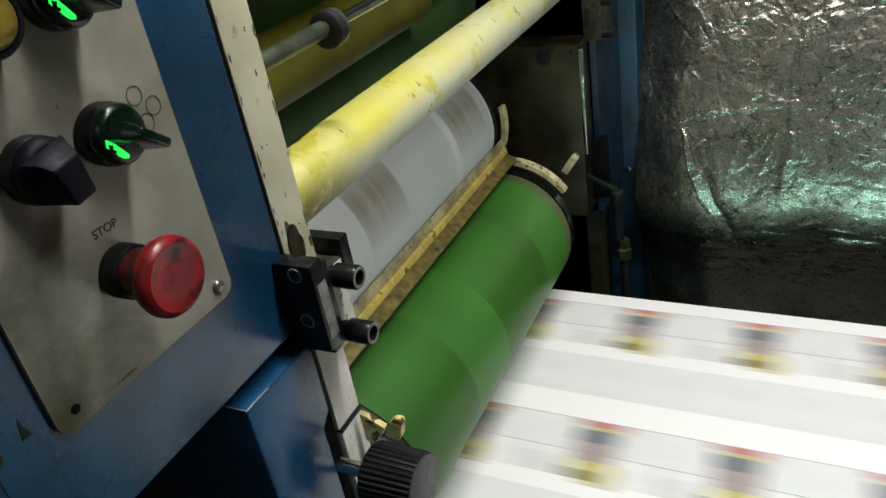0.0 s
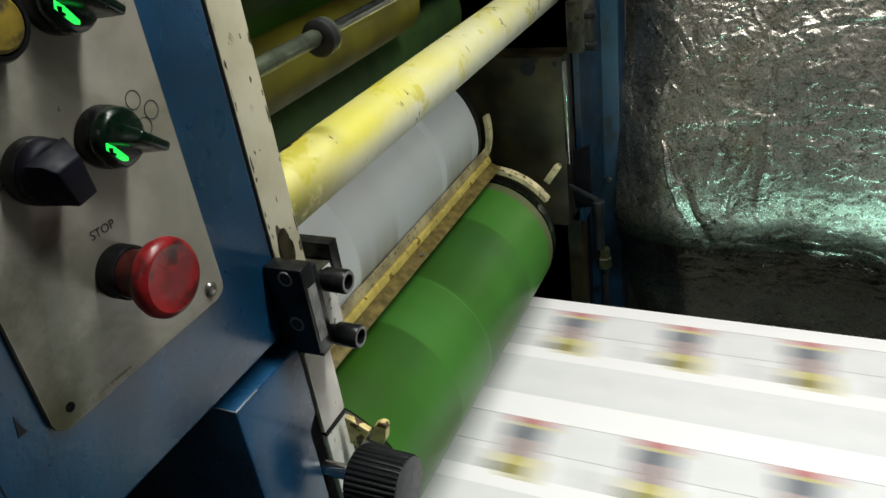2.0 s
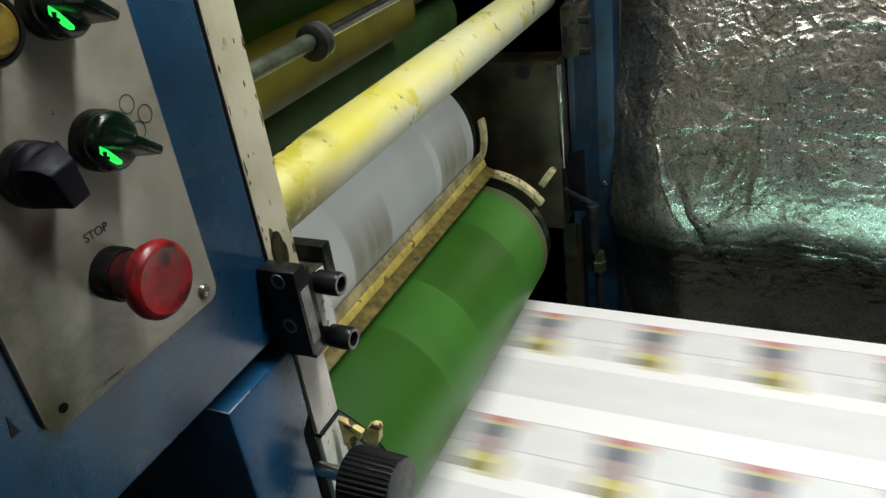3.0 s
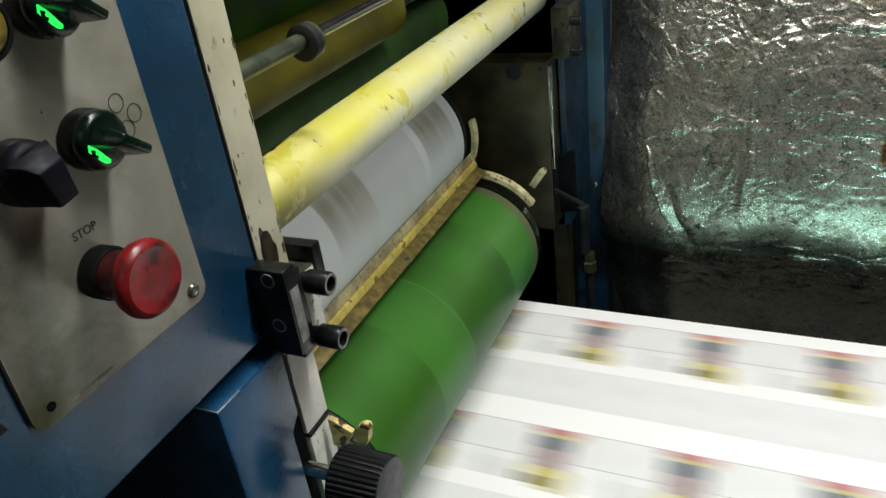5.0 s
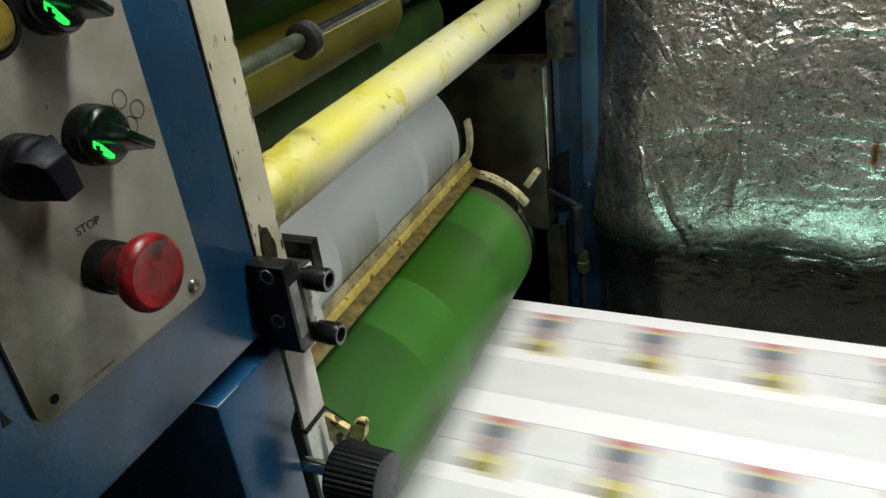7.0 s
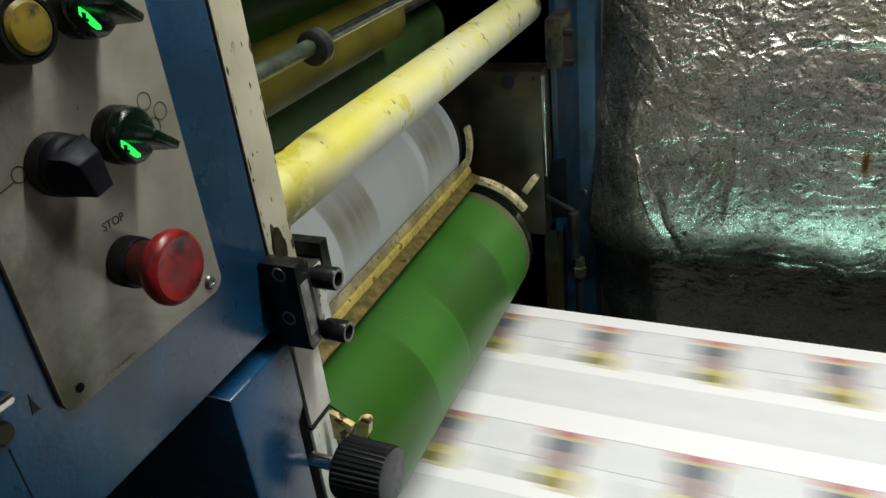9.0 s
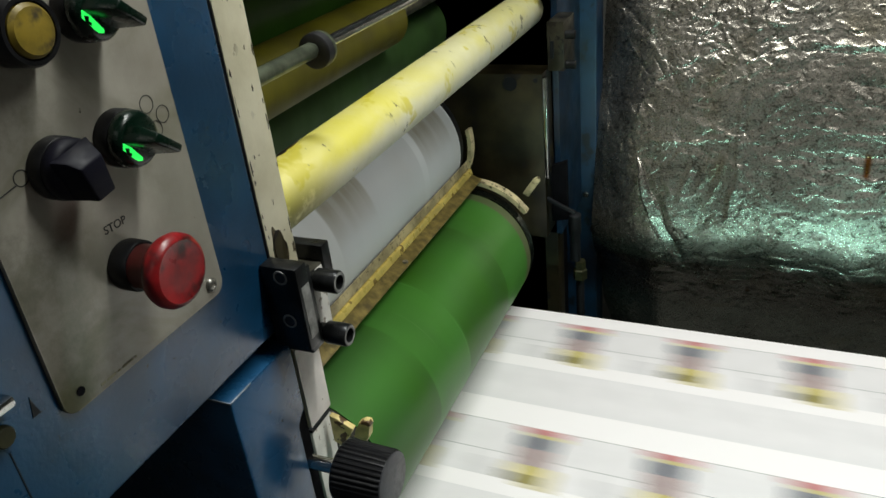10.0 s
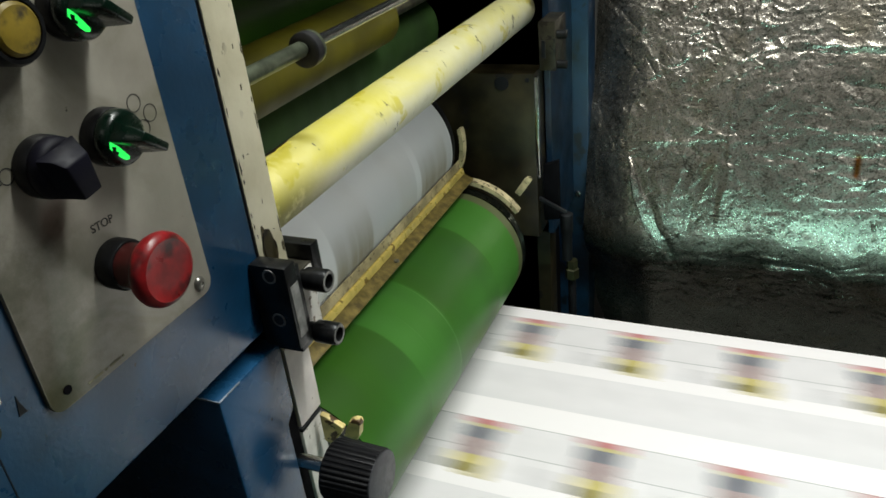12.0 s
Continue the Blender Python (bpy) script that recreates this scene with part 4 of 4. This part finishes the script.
def segment_mesh(kind):
    """Half a print repeat of the web: kind 0 holds the picture block, kind 1 the text."""
    half = PITCH / 4
    rows = print_rows()
    ys = sorted({Y_NEAR, Y_FAR, *[v for r in rows for v in r[:2] if Y_NEAR < v < Y_FAR]})
    xs = [-half, -0.027, -0.023, -0.017, -0.004, 0.006, 0.017, 0.023, 0.027, half]
    bm = bmesh.new()
    grid = [[bm.verts.new((x, y, 0)) for y in ys] for x in xs]
    for i in range(len(xs) - 1):
        for j in range(len(ys) - 1):
            f = bm.faces.new((grid[i][j], grid[i + 1][j], grid[i + 1][j + 1], grid[i][j + 1]))
            x, y = (xs[i] + xs[i + 1]) / 2, (ys[j] + ys[j + 1]) / 2
            band = next((r[2] for r in rows if r[0] <= y <= r[1]), "")
            f.material_index = ink_of(kind, band, x)
    r = bmesh.ops.extrude_face_region(bm, geom=bm.faces[:])
    low = [g for g in r["geom"] if isinstance(g, bmesh.types.BMVert)]
    bmesh.ops.translate(bm, verts=low, vec=(0, 0, -0.0003))
    for f in bm.faces:
        if f.calc_center_median().z < -0.0001:
            f.material_index = 0
    return finish(bm, "paper_segment", INKS, 0)


def ink_of(kind, band, x):
    if not band:
        return 0
    if band == "text":
        return 1
    block = kind == 0 and -0.027 < x < 0.027
    if kind == 0 and block:
        if band in ("red", "rule"):
            return 3
        if band == "yellow_line":
            return 4 if x > -0.017 else 2
        if band == "navy":
            return 5 if -0.023 < x < 0.017 else 1
        if band in ("brown", "brown0", "mid", "gap"):
            return 6 if -0.017 < x < 0.017 else 2 if x < 0 else 1
        if band == "yellow":
            return 4 if x > -0.023 else 1
        if band == "olive":
            return 7 if x < 0.006 else 4
        return 4 if x > -0.004 else 0
    if band in ("rule", "mid"):
        return 8
    if band == "fade":
        return 0
    if kind == 1 and band in ("brown", "yellow", "olive"):
        return 1 if x < 0.006 else 2 if band != "brown" else 1
    if band == "gap":
        return 1
    if band in ("red", "yellow_line", "navy", "brown0"):
        return 1
    return 0


def paper():
    o = thing("paper_web", (BX, 0, WEB), "white paper web printed with rows of coloured labels, running out", "paper")
    shapes = [segment_mesh(0), segment_mesh(1)]
    out = []
    for j in range(32):
        s = new("paper_segment", shapes[j % 2])
        s.parent = o
        out.append(s)
    return o, out


PAPER_WEB, SEGMENTS = paper()


# ---- the foil curtain ----
def lattice(x, z, seed):
    """Gradient noise over a whole grid."""
    r = np.random.RandomState(seed)
    ang = r.rand(256, 256) * 2 * np.pi
    xi, zi = np.floor(x).astype(int), np.floor(z).astype(int)
    fx, fz = x - xi, z - zi

    def corner(i, k):
        g = ang[(xi + i) % 256, (zi + k) % 256]
        return np.cos(g) * (fx - i) + np.sin(g) * (fz - k)

    u, v = fx * fx * (3 - 2 * fx), fz * fz * (3 - 2 * fz)
    low = corner(0, 0) * (1 - u) + corner(1, 0) * u
    high = corner(0, 1) * (1 - u) + corner(1, 1) * u
    return low * (1 - v) + high * v


def smooth(v, lo, hi):
    t = np.clip((v - lo) / (hi - lo), 0, 1)
    return t * t * (3 - 2 * t)


def foil_curtain():
    xs = np.concatenate([np.linspace(0.036, 0.64, 560), np.linspace(0.645, 1.2, 60)])
    zs = np.concatenate([np.linspace(-0.8, -0.56, 40), np.linspace(-0.559, 0.06, 570), np.linspace(0.065, 0.2, 20)])
    folds = [((0.3, -0.1), (0.282, -0.17), 0.004, -0.003, 0.5), ((0.283, -0.15), (0.277, -0.245), 0.005, -0.006, 0.3), ((0.277, -0.24), (0.285, -0.29), 0.005, -0.006, 0.3),
             ((0.285, -0.28), (0.272, -0.385), 0.007, -0.007, 0.3), ((0.29, -0.16), (0.286, -0.24), 0.003, 0.004, 0.4),
             ((0.268, -0.25), (0.24, -0.34), 0.004, -0.003, 0.5), ((0.24, -0.26), (0.215, -0.33), 0.004, -0.0025, 0.5), ((0.199, -0.213), (0.275, -0.245), 0.005, -0.004, 0.5),
             ((0.108, -0.25), (0.279, -0.246), 0.004, -0.0035, 0.4), ((0.352, -0.1), (0.62, -0.108), 0.004, -0.004, 0.2),
             ((0.352, -0.111), (0.62, -0.12), 0.003, 0.003, 0.2), ((0.06, -0.2), (0.28, -0.09), 0.004, 0.003, 0.5),
             ((0.1, -0.23), (0.16, -0.13), 0.005, -0.005, 0.5), ((0.2, -0.2), (0.3, -0.07), 0.004, 0.003, 0.5), ((0.3, -0.11), (0.345, -0.13), 0.006, -0.004, 0.4),
             ((0.42, -0.15), (0.5, -0.165), 0.006, 0.004, 0.4), ((0.38, -0.22), (0.56, -0.235), 0.004, -0.003, 0.4), ((0.4, -0.255), (0.6, -0.265), 0.004, 0.003, 0.4),
             ((0.42, -0.285), (0.6, -0.3), 0.005, -0.003, 0.4), ((0.3, -0.25), (0.4, -0.235), 0.004, 0.0025, 0.4),
             ((0.09, -0.2), (0.13, -0.12), 0.006, 0.005, 0.5), ((0.2, -0.05), (0.34, -0.07), 0.005, -0.002, 0.5),
             ((0.23, -0.02), (0.33, -0.045), 0.005, 0.0016, 0.5), ((0.06, -0.04), (0.13, -0.085), 0.008, 0.006, 0.5),
             ((0.04, -0.2), (0.07, -0.4), 0.008, -0.007, 0.5), ((0.07, -0.28), (0.11, -0.36), 0.006, -0.005, 0.5),
             ((0.16, -0.28), (0.19, -0.34), 0.004, -0.003, 0.5), ((0.215, -0.26), (0.195, -0.35), 0.004, -0.003, 0.5),
             ((0.25, -0.535), (0.62, -0.568), 0.008, -0.0025, 0.5),
             ((0.2, -0.5), (0.34, -0.53), 0.006, -0.0018, 0.5), ((0.24, -0.505), (0.36, -0.54), 0.005, 0.0022, 0.5)]
    rnd = random.Random(8)
    for _ in range(900):
        x, z, a, d = rnd.uniform(0.04, 0.64), rnd.uniform(-0.4, 0.06), rnd.gauss(0.1, 0.8), rnd.uniform(0.01, 0.055)
        if x > 0.33:
            a *= 0.4
        folds.append(((x, z), (x + d * math.cos(a), z + d * math.sin(a)), rnd.uniform(0.0014, 0.003), rnd.choice((-1, 1)) * rnd.uniform(0.0009, 0.0026) * (1.7 if x < 0.33 and z > -0.13 else 0.9), 0.6))
    # upright crumples beside the cover, slack folds along the hem
    for _ in range(80):
        x, z, a, d = rnd.uniform(0.04, 0.105), rnd.uniform(-0.53, -0.06), rnd.gauss(1.75, 0.35), rnd.uniform(0.015, 0.06)
        folds.append(((x, z), (x + d * math.cos(a), z + d * math.sin(a)), rnd.uniform(0.002, 0.0045), rnd.choice((-1, 1)) * rnd.uniform(0.0015, 0.0042), 0.6))
    for _ in range(150):
        x, z, a, d = rnd.uniform(0.1, 0.64), rnd.uniform(-0.57, -0.43), rnd.gauss(-0.1, 0.3), rnd.uniform(0.03, 0.11)
        folds.append(((x, z), (x + d * math.cos(a), z + d * math.sin(a)), rnd.uniform(0.002, 0.005), rnd.choice((-1, 1)) * rnd.uniform(0.002, 0.006), 0.6))
    gx, gz = np.meshgrid(xs, zs, indexing="ij")
    bend = -0.422 + 0.006 * np.sin(gx * 23) + 0.004 * np.sin(gx * 61 + 1)
    gy = 0.9375 + 0.378 * (gz + 0.25) + 0.95 * 0.022 * np.logaddexp(0, (bend - gz) / 0.022)
    # the sheet turns away towards the cover
    gy += 0.85 * 0.012 * np.logaddexp(0, (0.1 + 0.01 * np.sin(gz * 31) - gx) / 0.012)
    wx = gx + 0.012 * lattice(gx * 14, gz * 14, 1) + 0.005 * lattice(gx * 45, gz * 45, 2)
    wz = gz + 0.012 * lattice(gx * 14, gz * 14, 3) + 0.005 * lattice(gx * 45, gz * 45, 4)
    for p, q, w, h, pw in folds:
        pad = 6 * w + 0.012
        i0, i1 = np.searchsorted(xs, [min(p[0], q[0]) - pad, max(p[0], q[0]) + pad])
        k0, k1 = np.searchsorted(zs, [min(p[1], q[1]) - pad, max(p[1], q[1]) + pad])
        px, pz = wx[i0:i1, k0:k1], wz[i0:i1, k0:k1]
        dx, dz = q[0] - p[0], q[1] - p[1]
        t = np.clip(((px - p[0]) * dx + (pz - p[1]) * dz) / (dx * dx + dz * dz), 0, 1)
        e = np.hypot(px - p[0] - t * dx, pz - p[1] - t * dz)
        gy[i0:i1, k0:k1] += 0.4 * h * np.exp(-e / w) * np.maximum(np.sin(np.pi * t), 0) ** pw
    # an open slit: a curled lip, a face turned one way and a face turned the other
    ax, az, bx, bz = 0.117, -0.272, 0.217, -0.475
    long = math.hypot(bx - ax, bz - az)
    ux, uz = (bx - ax) / long, (bz - az) / long
    along = ((wx - ax) * ux + (wz - az) * uz) / long
    shape = np.clip(np.sin(np.pi * np.clip(along, 0, 1)), 0, 1) ** 0.7
    across = ((wz - az) * ux - (wx - ax) * uz) / (0.0005 + 0.018 * shape)
    gy += shape * np.interp(across, [-1.4, -1.1, -1.0, 0.0, 0.15, 1.0], [0.0, 0.0005, -0.003, 0.0028, 0.0036, 0.0])
    gy -= 0.13 * shape * (wz + 0.372) * smooth(across, -1.05, -0.95) * (1 - smooth(across, 0.0, 0.3))
    busy = 1 + 0.8 * (1 - smooth(gx, 0.26, 0.42)) * smooth(gz, -0.2, -0.08) + 0.9 * (1 - smooth(gx, 0.09, 0.15)) * smooth(-gz, 0.12, 0.2)
    calm = 0.5 + 0.5 * smooth(gz, -0.36, -0.26) + 0.6 * smooth(-gz, 0.455, 0.5)
    for k, (freq, high) in enumerate(((6, 0.004), (14, 0.002), (33, 0.0008), (68, 0.0006), (130, 0.0005), (240, 0.0004))):
        sign = (-1) ** k
        gy += sign * high * busy * calm * np.abs(lattice(wx * freq + 9 * k, wz * freq, 20 + k))
    # sharp broken creases that wander over the sheet
    for k, (freq, high, wide) in enumerate(((7, -0.0022, 0.03), (11, 0.002, 0.035), (17, -0.0017, 0.05), (26, 0.0014, 0.06), (39, -0.0011, 0.08))):
        line = np.exp(-np.abs(lattice(wx * freq + 3 * k, wz * freq + 5 * k, 40 + k)) / wide)
        gy += 0.3 * high * busy * line * smooth(lattice(gx * freq * 0.8, gz * freq * 0.8, 50 + k), -0.05, 0.25)
    nx, nz = gx.shape
    me = bpy.data.meshes.new("foil_curtain")
    idx = np.arange(nx * nz).reshape(nx, nz)
    quads = np.stack([idx[:-1, :-1], idx[1:, :-1], idx[1:, 1:], idx[:-1, 1:]], axis=-1).reshape(-1, 4)
    me.from_pydata(np.stack([gx, gy, gz], axis=-1).reshape(-1, 3).tolist(), [], quads.tolist())
    me.polygons.foreach_set("use_smooth", [True] * len(quads))
    me.materials.append(FOIL)
    ob = new("foil_curtain", me)
    tagged(ob, "crumpled oily aluminium foil sheet hung behind the paper", "foil sheet")
    rail = thing("foil_rail", (0.7, 1.08, 0.2), "dark steel rail that carries the foil", "rail")
    part("rail_bar", box(0.04, 1.25, 1.05, 1.1, 0.19, 0.23, 0.003), DARK, rail)
    part("leg", box(1.21, 1.25, 1.06, 1.1, FLOOR, 0.19, 0.003), DARK, rail)


foil_curtain()


# ---- what moves ----
SPEED = 10.7885 * PITCH            # metres a second
TURN = math.degrees(SPEED / BR)    # degrees a second


def spin(ob, x, z, rate, start=0.0):
    rows = []
    for k in range(361):
        t = k / FPS
        rows.append((t, pose(x, 0, z, 0, (start + rate * t) % 360, 0)))
    walk(ob, rows)


def loop_pose(s):
    """The place on the paper's closed path, s metres on from above the impression cylinder, in the web's space."""
    run, arc = 6 * PITCH, math.pi * 0.1
    s %= 2 * (run + arc)
    if s < run:
        return s, 0.0, 0.0
    if s < run + arc:
        a = (s - run) / 0.1
        return run + 0.1 * math.sin(a), -0.1 + 0.1 * math.cos(a), math.degrees(a)
    if s < 2 * run + arc:
        return run - (s - run - arc), -0.2, 180.0
    a = (s - 2 * run - arc) / 0.1
    return -0.1 * math.sin(a), -0.1 - 0.1 * math.cos(a), 180 + math.degrees(a)


def motions():
    spin(BLANKET_CYL, BX, BZ, -TURN)
    spin(PLATE_CYL, PX, PZ, TURN)
    spin(IMPRESSION, BX, WEB - 0.1, TURN)
    spin(DELIVERY, BX + 6 * PITCH, WEB - 0.1, TURN)
    for ob, x, z, r in INK_ROLLERS:
        spin(ob, x, z, -TURN if r != 0.0345 else TURN)
    first = (0.751 - 0.25) * PITCH - BX
    for j, seg in enumerate(SEGMENTS):
        rows = []
        for k in range(361):
            t = k / FPS
            x, z, a = loop_pose((j + 0.5) * PITCH / 2 + first + SPEED * t)
            rows.append((t, pose(x, 0, z, 0, a, 0)))
        walk(seg, rows)


motions()
